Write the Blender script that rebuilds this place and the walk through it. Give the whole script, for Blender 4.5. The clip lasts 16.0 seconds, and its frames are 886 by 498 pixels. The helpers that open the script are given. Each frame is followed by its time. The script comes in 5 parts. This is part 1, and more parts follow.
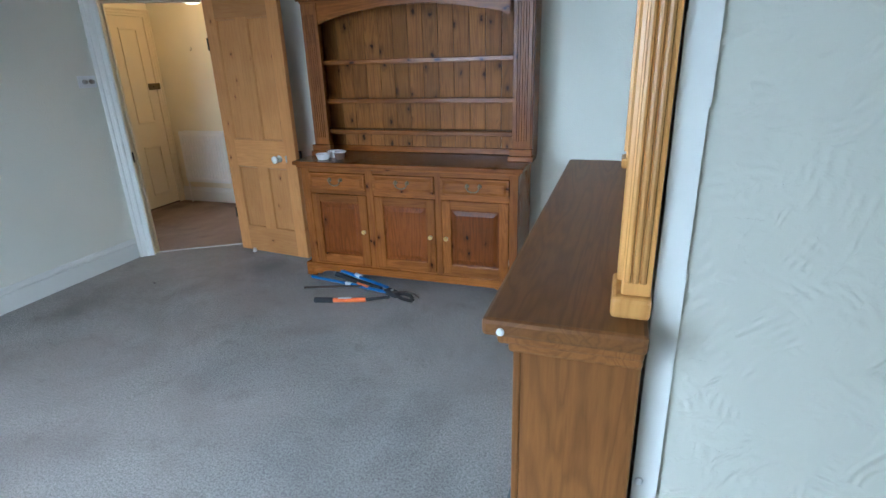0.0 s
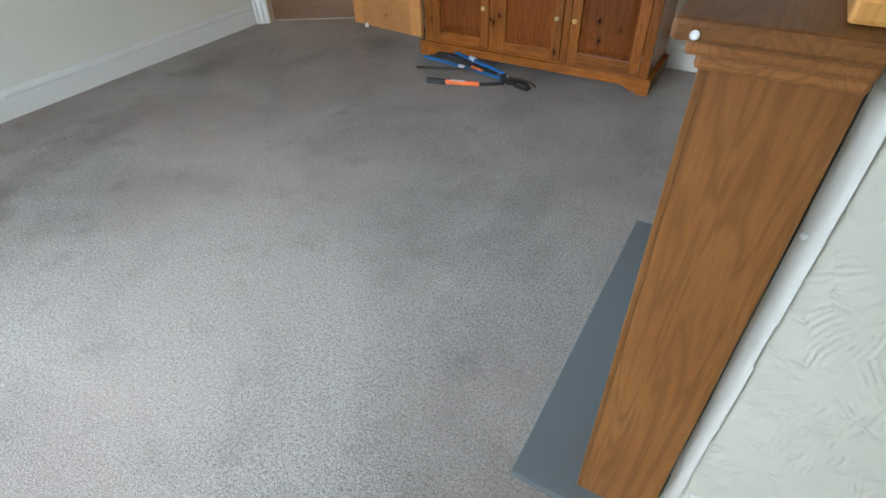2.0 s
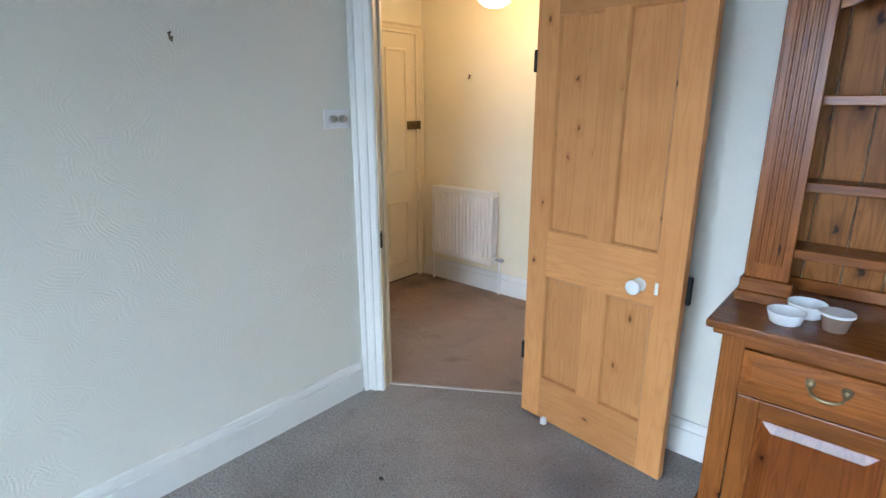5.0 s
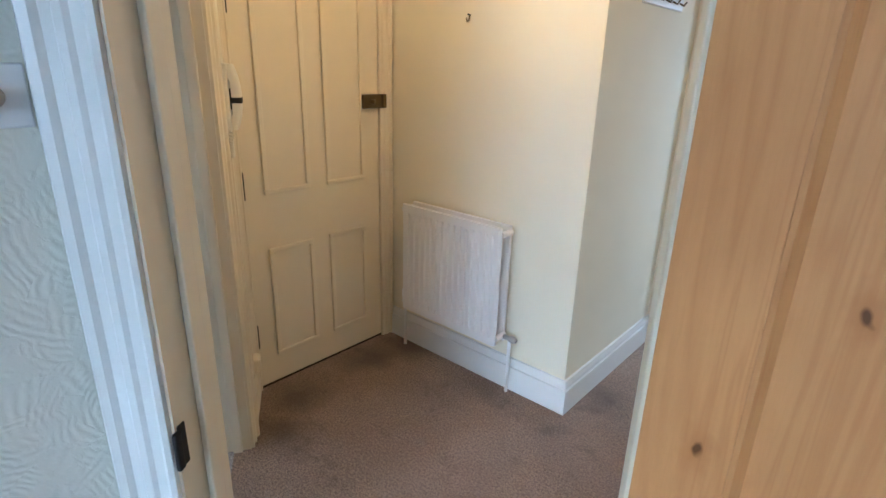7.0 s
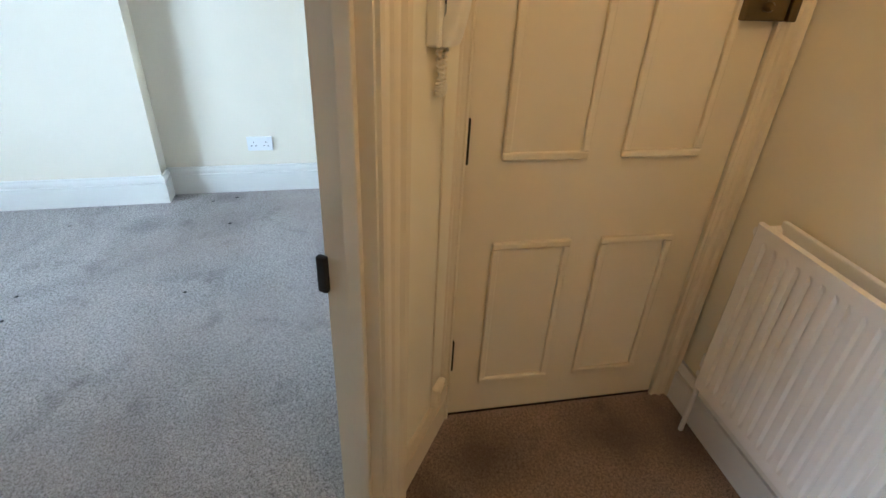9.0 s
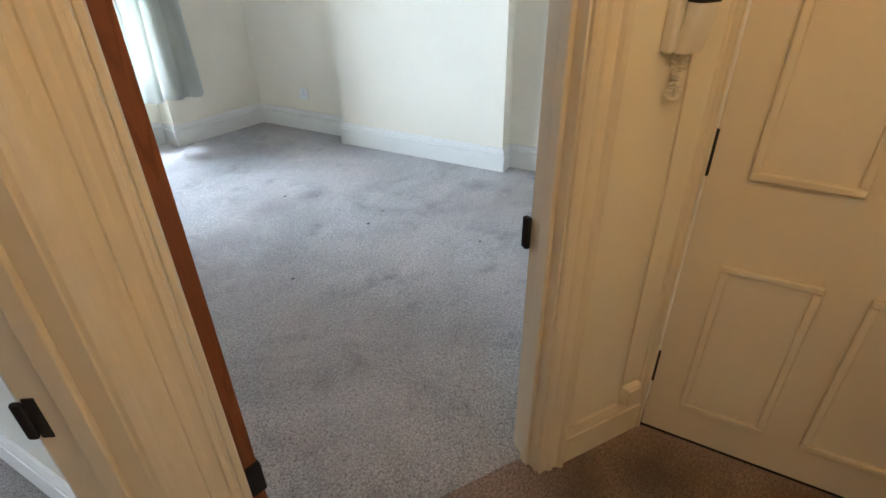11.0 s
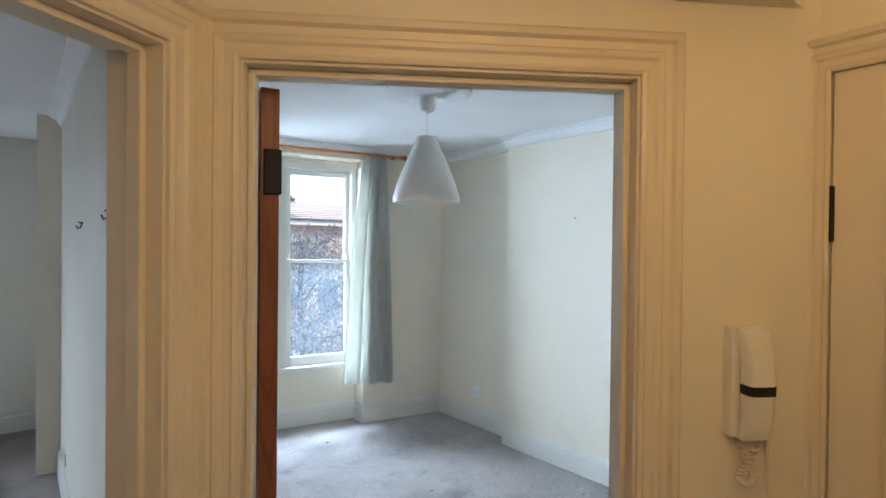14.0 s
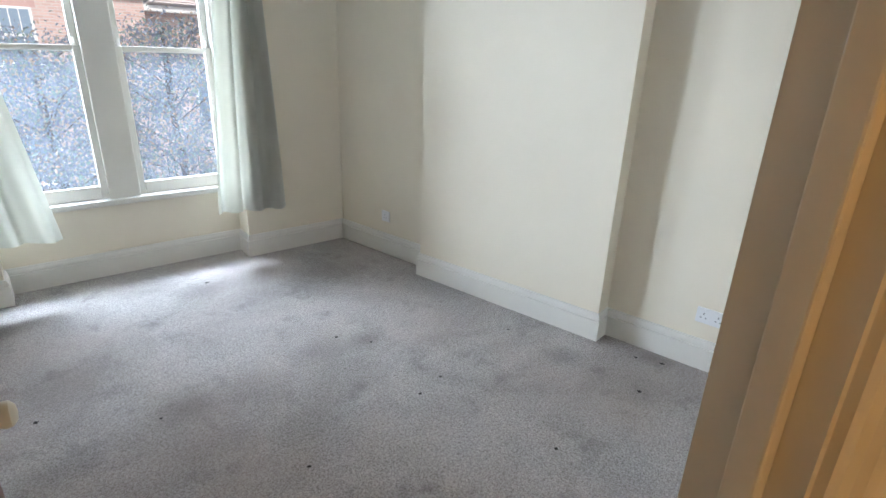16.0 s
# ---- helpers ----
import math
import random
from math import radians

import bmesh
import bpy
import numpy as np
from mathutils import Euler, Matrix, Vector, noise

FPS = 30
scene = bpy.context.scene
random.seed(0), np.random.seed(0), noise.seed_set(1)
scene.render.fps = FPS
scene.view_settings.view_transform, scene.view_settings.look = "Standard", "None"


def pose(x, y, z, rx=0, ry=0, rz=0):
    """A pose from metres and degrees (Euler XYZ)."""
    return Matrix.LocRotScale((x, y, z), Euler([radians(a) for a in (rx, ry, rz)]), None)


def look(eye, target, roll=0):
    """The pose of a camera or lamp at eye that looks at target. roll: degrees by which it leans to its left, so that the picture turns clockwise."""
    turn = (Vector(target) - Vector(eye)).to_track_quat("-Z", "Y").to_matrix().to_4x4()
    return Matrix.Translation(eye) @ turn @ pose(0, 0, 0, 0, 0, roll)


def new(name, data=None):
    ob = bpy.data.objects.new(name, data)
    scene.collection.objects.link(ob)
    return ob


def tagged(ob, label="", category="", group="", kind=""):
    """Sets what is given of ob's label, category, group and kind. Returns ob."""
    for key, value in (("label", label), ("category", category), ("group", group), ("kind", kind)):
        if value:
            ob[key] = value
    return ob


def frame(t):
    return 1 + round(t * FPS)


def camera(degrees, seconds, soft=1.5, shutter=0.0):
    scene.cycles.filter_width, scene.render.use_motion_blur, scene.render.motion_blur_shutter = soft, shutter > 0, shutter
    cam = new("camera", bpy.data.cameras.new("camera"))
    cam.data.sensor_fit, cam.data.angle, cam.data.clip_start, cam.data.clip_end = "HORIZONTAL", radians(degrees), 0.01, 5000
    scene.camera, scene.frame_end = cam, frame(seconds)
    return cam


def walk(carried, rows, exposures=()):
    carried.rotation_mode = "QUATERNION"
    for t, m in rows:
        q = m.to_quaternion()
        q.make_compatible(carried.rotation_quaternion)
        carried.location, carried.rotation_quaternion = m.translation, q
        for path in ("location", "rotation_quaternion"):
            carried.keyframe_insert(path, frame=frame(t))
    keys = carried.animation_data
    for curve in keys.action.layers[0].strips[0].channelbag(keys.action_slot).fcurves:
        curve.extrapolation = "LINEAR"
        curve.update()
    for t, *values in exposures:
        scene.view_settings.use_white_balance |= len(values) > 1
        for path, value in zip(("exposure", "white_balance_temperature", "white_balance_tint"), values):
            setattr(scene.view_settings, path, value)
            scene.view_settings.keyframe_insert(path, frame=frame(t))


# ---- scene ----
cam = camera(80.2, 16.0)
PATH = [
    (0.0, pose(0.145, -0.140, 1.535, 69.9, 1.7, 18.4)),
    (0.5, pose(0.154, -0.144, 1.486, 63.3, 1.7, 18.6)),
    (1.0, pose(0.162, -0.154, 1.435, 56.2, 1.6, 19.3)),
    (1.5, pose(0.154, -0.174, 1.400, 51.1, 1.1, 22.2)),
    (2.0, pose(0.077, -0.191, 1.386, 49.9, 1.4, 30.4)),
    (2.5, pose(-0.104, -0.108, 1.379, 51.2, 2.0, 39.8)),
    (3.0, pose(-0.382, 0.115, 1.426, 57.0, 2.7, 45.8)),
    (3.5, pose(-0.734, 0.349, 1.454, 65.4, 1.8, 46.4)),
    (4.0, pose(-1.060, 0.585, 1.505, 72.3, 1.1, 43.6)),
    (4.5, pose(-1.391, 0.968, 1.521, 74.6, 0.8, 41.2)),
    (7.0, pose(-2.761, 2.832, 1.488, 70.9, -1.5, 41.8)),
    (7.5, pose(-3.004, 3.177, 1.516, 68.4, -1.6, 50.8)),
    (8.0, pose(-3.233, 3.351, 1.497, 66.2, -1.9, 60.3)),
    (8.5, pose(-3.477, 3.480, 1.466, 63.2, -2.6, 68.9)),
    (9.0, pose(-3.603, 3.586, 1.435, 58.9, -2.6, 79.3)),
    (11.5, pose(-3.413, 4.031, 1.509, 65.7, 1.5, 127.4)),
    (12.0, pose(-3.421, 4.140, 1.590, 77.7, 1.6, 132.5)),
    (12.5, pose(-3.457, 4.223, 1.649, 88.3, 1.1, 137.4)),
    (13.0, pose(-3.449, 4.277, 1.683, 95.2, 0.2, 139.8)),
    (13.5, pose(-3.454, 4.293, 1.683, 96.0, -0.3, 140.7)),
    (14.0, pose(-3.471, 4.255, 1.646, 89.5, -0.6, 141.1)),
    (14.5, pose(-3.563, 4.089, 1.574, 80.4, -1.2, 139.1)),
    (15.0, pose(-3.655, 3.883, 1.559, 74.7, -1.7, 135.1)),
    (15.5, pose(-3.839, 3.730, 1.540, 71.5, -2.0, 132.9)),
    (16.0, pose(-4.021, 3.634, 1.546, 69.2, -1.9, 131.2)),
]
EXPOSURES = [
    (0.0, -0.2, 5080, 4),
    (0.5, -0.25, 5080, 4),
    (1.0, -0.3, 5120, 4),
    (1.5, -0.25, 5600, 7),
    (2.0, -0.3, 6000, 8),
    (2.5, -0.05, 6700, 10),
    (3.0, 0.05, 7000, 11),
    (3.5, 0.5, 6900, 11),
    (4.0, 0.5, 6200, 8),
    (4.5, 0.45, 5600, 7),
    (7.0, 0.4, 4700, 5),
    (8.5, 0.2, 5350, 8),
    (9.2, 0.15, 5250, 7),
    (11.5, 0.0, 5800, 11),
    (12.5, -0.38, 5850, 11),
    (13.5, -0.35, 5900, 11),
    (14.0, -0.35, 5500, 10),
    (15.0, -0.35, 5800, 14),
    (16.0, -0.38, 6100, 14),
]
walk(cam, PATH, EXPOSURES)

# ---- world, sun, large lights ----
world = bpy.data.worlds.new("world")
scene.world = world
world.use_nodes = True
_wn = world.node_tree.nodes
_sky = _wn.new("ShaderNodeTexSky")
_sky.sky_type, _sky.sun_disc = "NISHITA", False
_sky.sun_elevation, _sky.sun_rotation = radians(46), radians(22)
_sky.air_density, _sky.dust_density = 1.0, 3.0
world.node_tree.links.new(_sky.outputs[0], _wn["Background"].inputs[0])
_wn["Background"].inputs[1].default_value = 0.15
SUN = bpy.data.lights.new("sun", "SUN")
SUN.energy, SUN.angle, SUN.color = 5.0, radians(3), (1.0, 0.96, 0.9)
sun = new("sun", SUN)
sun.matrix_world = look((4, 10, 11), (0, 0, 0))


def area_lamp(name, eye, target, w, h, watts, color):
    d = bpy.data.lights.new(name, "AREA")
    d.shape, d.size, d.size_y, d.energy, d.color = "RECTANGLE", w, h, watts, color
    ob = new(name, d)
    ob.matrix_world = look(eye, target)
    return ob


area_lamp("window_daylight_living", (-1.8, -1.70, 1.55), (-1.6, 0.4, 0.1), 1.9, 1.6, 84, (0.86, 0.94, 1.0)).data.spread = radians(98)
area_lamp("window_daylight_bedroom", (-5.9, -1.7, 4.2), (-4.95, 0.9, 0.2), 2.6, 1.6, 1600, (0.78, 0.90, 1.0))
area_lamp("street_daylight_bedroom", (-3.75, -3.0, 1.85), (-6.0, 1.9, 1.15), 1.8, 2.2, 1000, (0.80, 0.91, 1.0))
area_lamp("window_daylight_bathroom", (-2.72, 7.0, 1.6), (-3.6, 7.0, 0.6), 0.8, 1.0, 24, (0.9, 0.96, 1.0))
_hl = bpy.data.lights.new("hall_bulb", "POINT")
_hl.energy, _hl.color, _hl.shadow_soft_size = 9.8, (1.0, 0.545, 0.20), 0.09
hall_bulb = new("hall_bulb", _hl)
hall_bulb.location = (-3.72, 4.2, 2.13)


# ---- materials ----
def material(name, base=(0.8, 0.8, 0.8), rough=0.6, metal=0.0):
    m = bpy.data.materials.new(name)
    m.use_nodes = True
    b = m.node_tree.nodes["Principled BSDF"]
    b.inputs["Base Color"].default_value = (*base, 1)
    b.inputs["Roughness"].default_value = rough
    b.inputs["Metallic"].default_value = metal
    return m, m.node_tree.nodes, m.node_tree.links, b


def coords(n, l, scale=(1, 1, 1), loc=(0, 0, 0), world_space=False):
    if world_space:
        src = n.new("ShaderNodeNewGeometry").outputs["Position"]
    else:
        src = n.new("ShaderNodeTexCoord").outputs["Object"]
    mp = n.new("ShaderNodeMapping")
    mp.inputs["Scale"].default_value = scale
    mp.inputs["Location"].default_value = loc
    l.new(src, mp.inputs["Vector"])
    return mp.outputs[0]


def noise_tex(n, l, vec, scale, detail=4.0, rough=0.55, distort=0.0):
    t = n.new("ShaderNodeTexNoise")
    t.inputs["Scale"].default_value, t.inputs["Detail"].default_value = scale, detail
    t.inputs["Roughness"].default_value, t.inputs["Distortion"].default_value = rough, distort
    l.new(vec, t.inputs["Vector"])
    return t.outputs["Fac"]


def ramp(n, l, fac, stops):
    r = n.new("ShaderNodeValToRGB")
    e = r.color_ramp.elements
    while len(e) < len(stops):
        e.new(0.5)
    for i, (p, c) in enumerate(stops):
        e[i].position, e[i].color = p, (*c, 1)
    l.new(fac, r.inputs[0])
    return r.outputs[0]


def mix(n, l, fac, a, b, mode="MIX"):
    x = n.new("ShaderNodeMix")
    x.data_type, x.blend_type = "RGBA", mode
    for sock, v in ((x.inputs[0], fac), (x.inputs[6], a), (x.inputs[7], b)):
        if isinstance(v, (int, float)):
            sock.default_value = v
        elif isinstance(v, tuple):
            sock.default_value = (*v, 1)
        else:
            l.new(v, sock)
    return x.outputs[2]


def bump(n, l, b, height, strength, dist):
    u = n.new("ShaderNodeBump")
    u.inputs["Strength"].default_value, u.inputs["Distance"].default_value = strength, dist
    l.new(height, u.inputs["Height"])
    l.new(u.outputs[0], b.inputs["Normal"])
    return u


def plaster(name, base, relief, soft=1.0):
    m, n, l, b = material(name, base, 0.75)
    v = coords(n, l, world_space=True)
    big = noise_tex(n, l, v, 1.3, 3)
    dirt = tuple(c * 0.95 for c in base)
    l.new(ramp(n, l, big, [(0.35, dirt), (0.62, base)]), b.inputs["Base Color"])
    if relief:
        warp = n.new("ShaderNodeTexNoise")
        warp.inputs["Scale"].default_value, warp.inputs["Detail"].default_value = 14.0, 3.0
        l.new(v, warp.inputs["Vector"])
        bent = mix(n, l, 0.022, v, warp.outputs["Color"], "ADD")
        strokes = (0.5, 0.5, 0.5)
        for k, (cells, pitch, shift) in enumerate(((6.5, 470.0, 0.0), (5.2, 540.0, 5.3), (8.0, 610.0, 11.7))):
            mp = n.new("ShaderNodeMapping")
            mp.inputs["Location"].default_value = (shift, shift, shift)
            l.new(bent, mp.inputs["Vector"])
            vo = n.new("ShaderNodeTexVoronoi")
            vo.inputs["Scale"].default_value = cells
            l.new(mp.outputs[0], vo.inputs["Vector"])
            away = n.new("ShaderNodeVectorMath")
            away.operation = "MULTIPLY_ADD"
            l.new(vo.outputs["Color"], away.inputs[0])
            away.inputs[1].default_value, away.inputs[2].default_value = (0.5, 0.5, 0.5), (-0.25, -0.25, -0.25)
            centre = n.new("ShaderNodeVectorMath")
            l.new(vo.outputs["Position"], centre.inputs[0])
            l.new(away.outputs[0], centre.inputs[1])
            dist = n.new("ShaderNodeVectorMath")
            dist.operation = "DISTANCE"
            l.new(mp.outputs[0], dist.inputs[0])
            l.new(centre.outputs[0], dist.inputs[1])
            ridge = n.new("ShaderNodeMath")
            ridge.operation = "MULTIPLY"
            l.new(dist.outputs["Value"], ridge.inputs[0])
            ridge.inputs[1].default_value = pitch
            comb = n.new("ShaderNodeMath")
            comb.operation = "SINE"
            l.new(ridge.outputs[0], comb.inputs[0])
            half = n.new("ShaderNodeMath")
            half.operation = "MULTIPLY_ADD"
            l.new(comb.outputs[0], half.inputs[0])
            half.inputs[1].default_value, half.inputs[2].default_value = 0.5, 0.5
            patch = ramp(n, l, noise_tex(n, l, mp.outputs[0], 13.0, 4, 0.6, 0.6), [(0.50, (0, 0, 0)), (0.66, (1, 1, 1))])
            strokes = mix(n, l, patch, strokes, half.outputs[0])
        lumps = mix(n, l, 0.42, strokes, noise_tex(n, l, v, 26.0, 5, 0.62))
        bump(n, l, b, lumps, relief, 0.004)
    else:
        bump(n, l, b, noise_tex(n, l, v, 60.0, 5, 0.65), 0.12 * soft, 0.004)
    return m


def paint(name, base, rough=0.38):
    m, n, l, b = material(name, base, rough)
    v = coords(n, l, world_space=True)
    worn = tuple(c * 0.965 for c in base)
    l.new(ramp(n, l, noise_tex(n, l, v, 4.0, 6, 0.7), [(0.34, worn), (0.66, base)]), b.inputs["Base Color"])
    bump(n, l, b, noise_tex(n, l, v, 70.0, 3), 0.05, 0.002)
    return m


def wood(name, light, dark, axis, knots=0.0, rough=0.42, grain=26.0, spread=0.5, few=0.5, streak=0.22):
    """Grain runs along the axis; knots: how many dark knots show."""
    m, n, l, b = material(name, light, rough)
    b.inputs["Specular IOR Level"].default_value = 0.28
    s = {"x": (0.07, 1, 1), "y": (1, 0.07, 1), "z": (1, 1, 0.07)}[axis]
    info = n.new("ShaderNodeObjectInfo")
    add = n.new("ShaderNodeVectorMath")
    add.operation = "SCALE"
    comb = n.new("ShaderNodeCombineXYZ")
    for i in range(3):
        l.new(info.outputs["Random"], comb.inputs[i])
    l.new(comb.outputs[0], add.inputs[0])
    add.inputs["Scale"].default_value = 17.0
    geo = n.new("ShaderNodeTexCoord")
    off = n.new("ShaderNodeVectorMath")
    l.new(geo.outputs["Object"], off.inputs[0])
    l.new(add.outputs[0], off.inputs[1])
    mp = n.new("ShaderNodeMapping")
    mp.inputs["Scale"].default_value = s
    l.new(off.outputs[0], mp.inputs["Vector"])
    v = mp.outputs[0]
    rings = noise_tex(n, l, v, grain * 0.55, 3, 0.5, 1.2)
    band = n.new("ShaderNodeMath")
    band.operation = "MULTIPLY"
    l.new(rings, band.inputs[0])
    band.inputs[1].default_value = 9.0
    fr = n.new("ShaderNodeMath")
    fr.operation = "PINGPONG"
    l.new(band.outputs[0], fr.inputs[0])
    fr.inputs[1].default_value = 0.5
    fine = noise_tex(n, l, v, grain * 9, 4, 0.7)
    col = ramp(n, l, fr.outputs[0], [(0.0, tuple(a * (1 - spread) + d * spread for a, d in zip(light, dark))), (0.32, light), (0.5, light)])
    col = mix(n, l, ramp(n, l, fine, [(0.35, (1, 1, 1)), (0.6, (0, 0, 0))]), col, mix(n, l, streak, col, dark), "MIX")
    broad = noise_tex(n, l, off.outputs[0], 3.0, 3)
    col = mix(n, l, ramp(n, l, broad, [(0.35, (0.35, 0.35, 0.35)), (0.7, (0, 0, 0))]), col, dark)
    if knots:
        first, second = {"x": ("Z", "X"), "y": ("X", "Y"), "z": ("X", "Z")}[axis]
        sep, flat = n.new("ShaderNodeSeparateXYZ"), n.new("ShaderNodeCombineXYZ")
        l.new(off.outputs[0], sep.inputs[0])
        l.new(sep.outputs[first], flat.inputs[0])
        l.new(sep.outputs[second], flat.inputs[1])
        mk = n.new("ShaderNodeMapping")
        mk.inputs["Scale"].default_value = (1.0, 0.55, 1.0)
        l.new(flat.outputs[0], mk.inputs["Vector"])
        vo = n.new("ShaderNodeTexVoronoi")
        vo.voronoi_dimensions = "2D"
        vo.inputs["Scale"].default_value = 7.0
        wn_ = n.new("ShaderNodeTexNoise")
        wn_.inputs["Scale"].default_value = 30.0
        l.new(off.outputs[0], wn_.inputs["Vector"])
        wob = mix(n, l, 0.03, mk.outputs[0], wn_.outputs["Color"], "ADD")
        l.new(wob, vo.inputs["Vector"])
        spot = ramp(n, l, vo.outputs["Distance"], [(0.028 * knots, (1, 1, 1)), (0.060 * knots, (0, 0, 0))])
        halo = ramp(n, l, vo.outputs["Distance"], [(0.05 * knots, (0.55, 0.55, 0.55)), (0.17 * knots, (0, 0, 0))])
        sparse = n.new("ShaderNodeSeparateColor")
        l.new(vo.outputs["Color"], sparse.inputs[0])
        some = ramp(n, l, sparse.outputs[0], [(few, (0, 0, 0)), (few + 0.02, (1, 1, 1))])
        both = mix(n, l, 1.0, spot, some, "MULTIPLY")
        col = mix(n, l, mix(n, l, 1.0, halo, some, "MULTIPLY"), col, dark)
        col = mix(n, l, both, col, tuple(c * 0.35 for c in dark))
    hsv = n.new("ShaderNodeHueSaturation")
    val = n.new("ShaderNodeMapRange")
    l.new(info.outputs["Random"], val.inputs[0])
    val.inputs[3].default_value, val.inputs[4].default_value = 0.78, 1.18
    l.new(val.outputs[0], hsv.inputs["Value"])
    l.new(col, hsv.inputs["Color"])
    l.new(hsv.outputs[0], b.inputs["Base Color"])
    bump(n, l, b, fine, 0.10, 0.002)
    return m


def carpet(name, light, dark, soil=0.62, spots=()):
    """Twisted pile with trodden tracks; spots: x, y, radius, stretch along x, depth of each dark patch, soil and
    painted shade alike.
    """
    m, n, l, b = material(name, light, 0.97)
    v = coords(n, l, world_space=True)
    speck = noise_tex(n, l, v, 260.0, 2, 0.8)
    tuft = noise_tex(n, l, v, 105.0, 4, 0.8, 0.3)
    tread = noise_tex(n, l, v, 1.2, 5, 0.62, 0.6)
    both = mix(n, l, 0.5, speck, tuft)
    half = tuple((a + d) / 2 for a, d in zip(light, dark))
    col = ramp(n, l, both, [(0.39, dark), (0.49, half), (0.59, light)])
    col = mix(n, l, ramp(n, l, tread, [(0.36, (0.36, 0.36, 0.36)), (0.58, (0, 0, 0))]), col, tuple(c * 0.75 for c in dark))
    tint = noise_tex(n, l, coords(n, l, loc=(1.7, 4.1, 0), world_space=True), 0.7, 3)
    col = mix(n, l, ramp(n, l, tint, [(0.42, (0, 0, 0)), (0.60, (0.35, 0.35, 0.35))]), col, tuple(h * k for h, k in zip(half, (1.12, 0.96, 0.92))))
    stain = noise_tex(n, l, coords(n, l, loc=(3.3, 7.7, 0), world_space=True), 5.0, 5, 0.62, 0.1)
    col = mix(n, l, ramp(n, l, stain, [(0.56, (0, 0, 0)), (0.74, (soil, soil, soil))]), col, tuple(c * 0.7 for c in dark))
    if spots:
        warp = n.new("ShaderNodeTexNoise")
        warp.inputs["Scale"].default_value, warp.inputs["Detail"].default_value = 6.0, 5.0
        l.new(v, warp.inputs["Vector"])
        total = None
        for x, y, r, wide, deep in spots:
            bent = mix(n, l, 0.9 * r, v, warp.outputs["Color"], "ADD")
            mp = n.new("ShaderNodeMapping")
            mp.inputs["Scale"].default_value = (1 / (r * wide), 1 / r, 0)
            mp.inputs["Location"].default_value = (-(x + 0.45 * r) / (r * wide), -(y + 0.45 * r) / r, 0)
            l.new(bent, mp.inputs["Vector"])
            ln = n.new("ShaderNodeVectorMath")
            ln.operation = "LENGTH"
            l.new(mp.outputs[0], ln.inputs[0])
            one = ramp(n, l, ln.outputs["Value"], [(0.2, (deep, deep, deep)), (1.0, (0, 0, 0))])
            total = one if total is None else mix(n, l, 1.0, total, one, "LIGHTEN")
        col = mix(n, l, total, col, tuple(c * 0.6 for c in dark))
    l.new(col, b.inputs["Base Color"])
    bump(n, l, b, both, 1.0, 0.008)
    return m


WALL_LIVING = plaster("cream_textured_plaster", (0.77, 0.755, 0.66), 0.38)
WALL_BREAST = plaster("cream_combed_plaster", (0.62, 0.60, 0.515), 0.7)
WALL_BED = plaster("cream_smooth_plaster", (0.84, 0.785, 0.655), 0)
WALL_HALL = plaster("ivory_hall_plaster", (0.82, 0.755, 0.575), 0)
CEIL = plaster("white_ceiling_paint", (0.85, 0.86, 0.86), 0)
WHITE = paint("white_gloss_paint", (0.78, 0.77, 0.72))
CREAM = paint("cream_gloss_paint", (0.76, 0.67, 0.485), 0.42)
# Spots along the west wall mix soiling with shade painted into the colour.
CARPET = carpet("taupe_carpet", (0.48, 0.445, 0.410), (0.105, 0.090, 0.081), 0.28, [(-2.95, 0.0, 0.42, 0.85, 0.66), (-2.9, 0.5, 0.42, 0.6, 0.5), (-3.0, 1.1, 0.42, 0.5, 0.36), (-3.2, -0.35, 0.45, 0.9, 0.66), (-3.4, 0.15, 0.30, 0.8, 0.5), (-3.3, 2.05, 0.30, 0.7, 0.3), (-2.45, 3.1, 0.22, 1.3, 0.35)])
CARPET_BED = carpet("grey_stained_carpet", (0.70, 0.675, 0.655), (0.145, 0.132, 0.126), 0.45, [(-4.78, 1.49, 0.17, 1.2, 0.38), (-5.05, 1.61, 0.20, 1.2, 0.26), (-5.46, 1.53, 0.14, 1.5, 0.29), (-5.72, 1.62, 0.13, 1.4, 0.38), (-6.36, 2.54, 0.12, 1.0, 0.35), (-4.42, 0.95, 0.30, 1.2, 0.32), (-6.34, 2.98, 0.16, 1.0, 0.26), (-6.15, 0.75, 0.36, 1.2, 0.32), (-6.68, 2.88, 0.15, 0.7, 0.38), (-4.26, 1.55, 0.14, 1.6, 0.32), (-5.42, 0.40, 0.14, 1.6, 0.29)])
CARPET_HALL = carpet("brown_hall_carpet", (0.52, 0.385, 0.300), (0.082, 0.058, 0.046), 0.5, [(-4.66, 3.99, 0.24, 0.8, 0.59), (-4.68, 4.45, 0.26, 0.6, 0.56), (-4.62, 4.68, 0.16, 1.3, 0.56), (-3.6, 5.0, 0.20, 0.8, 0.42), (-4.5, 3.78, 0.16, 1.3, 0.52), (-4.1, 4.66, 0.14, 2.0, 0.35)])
PINE = {a: wood("golden_pine_" + a, (0.55, 0.270, 0.092), (0.35, 0.130, 0.034), a, 1.0, 0.42, 20.0, 0.30, 0.55, 0.15) for a in "xyz"}
RED = {a: wood("red_stained_pine_" + a, (0.285, 0.098, 0.019), (0.085, 0.022, 0.005), a, 1.2, 0.26, 20.0, 0.42, 0.5) for a in "xyz"}
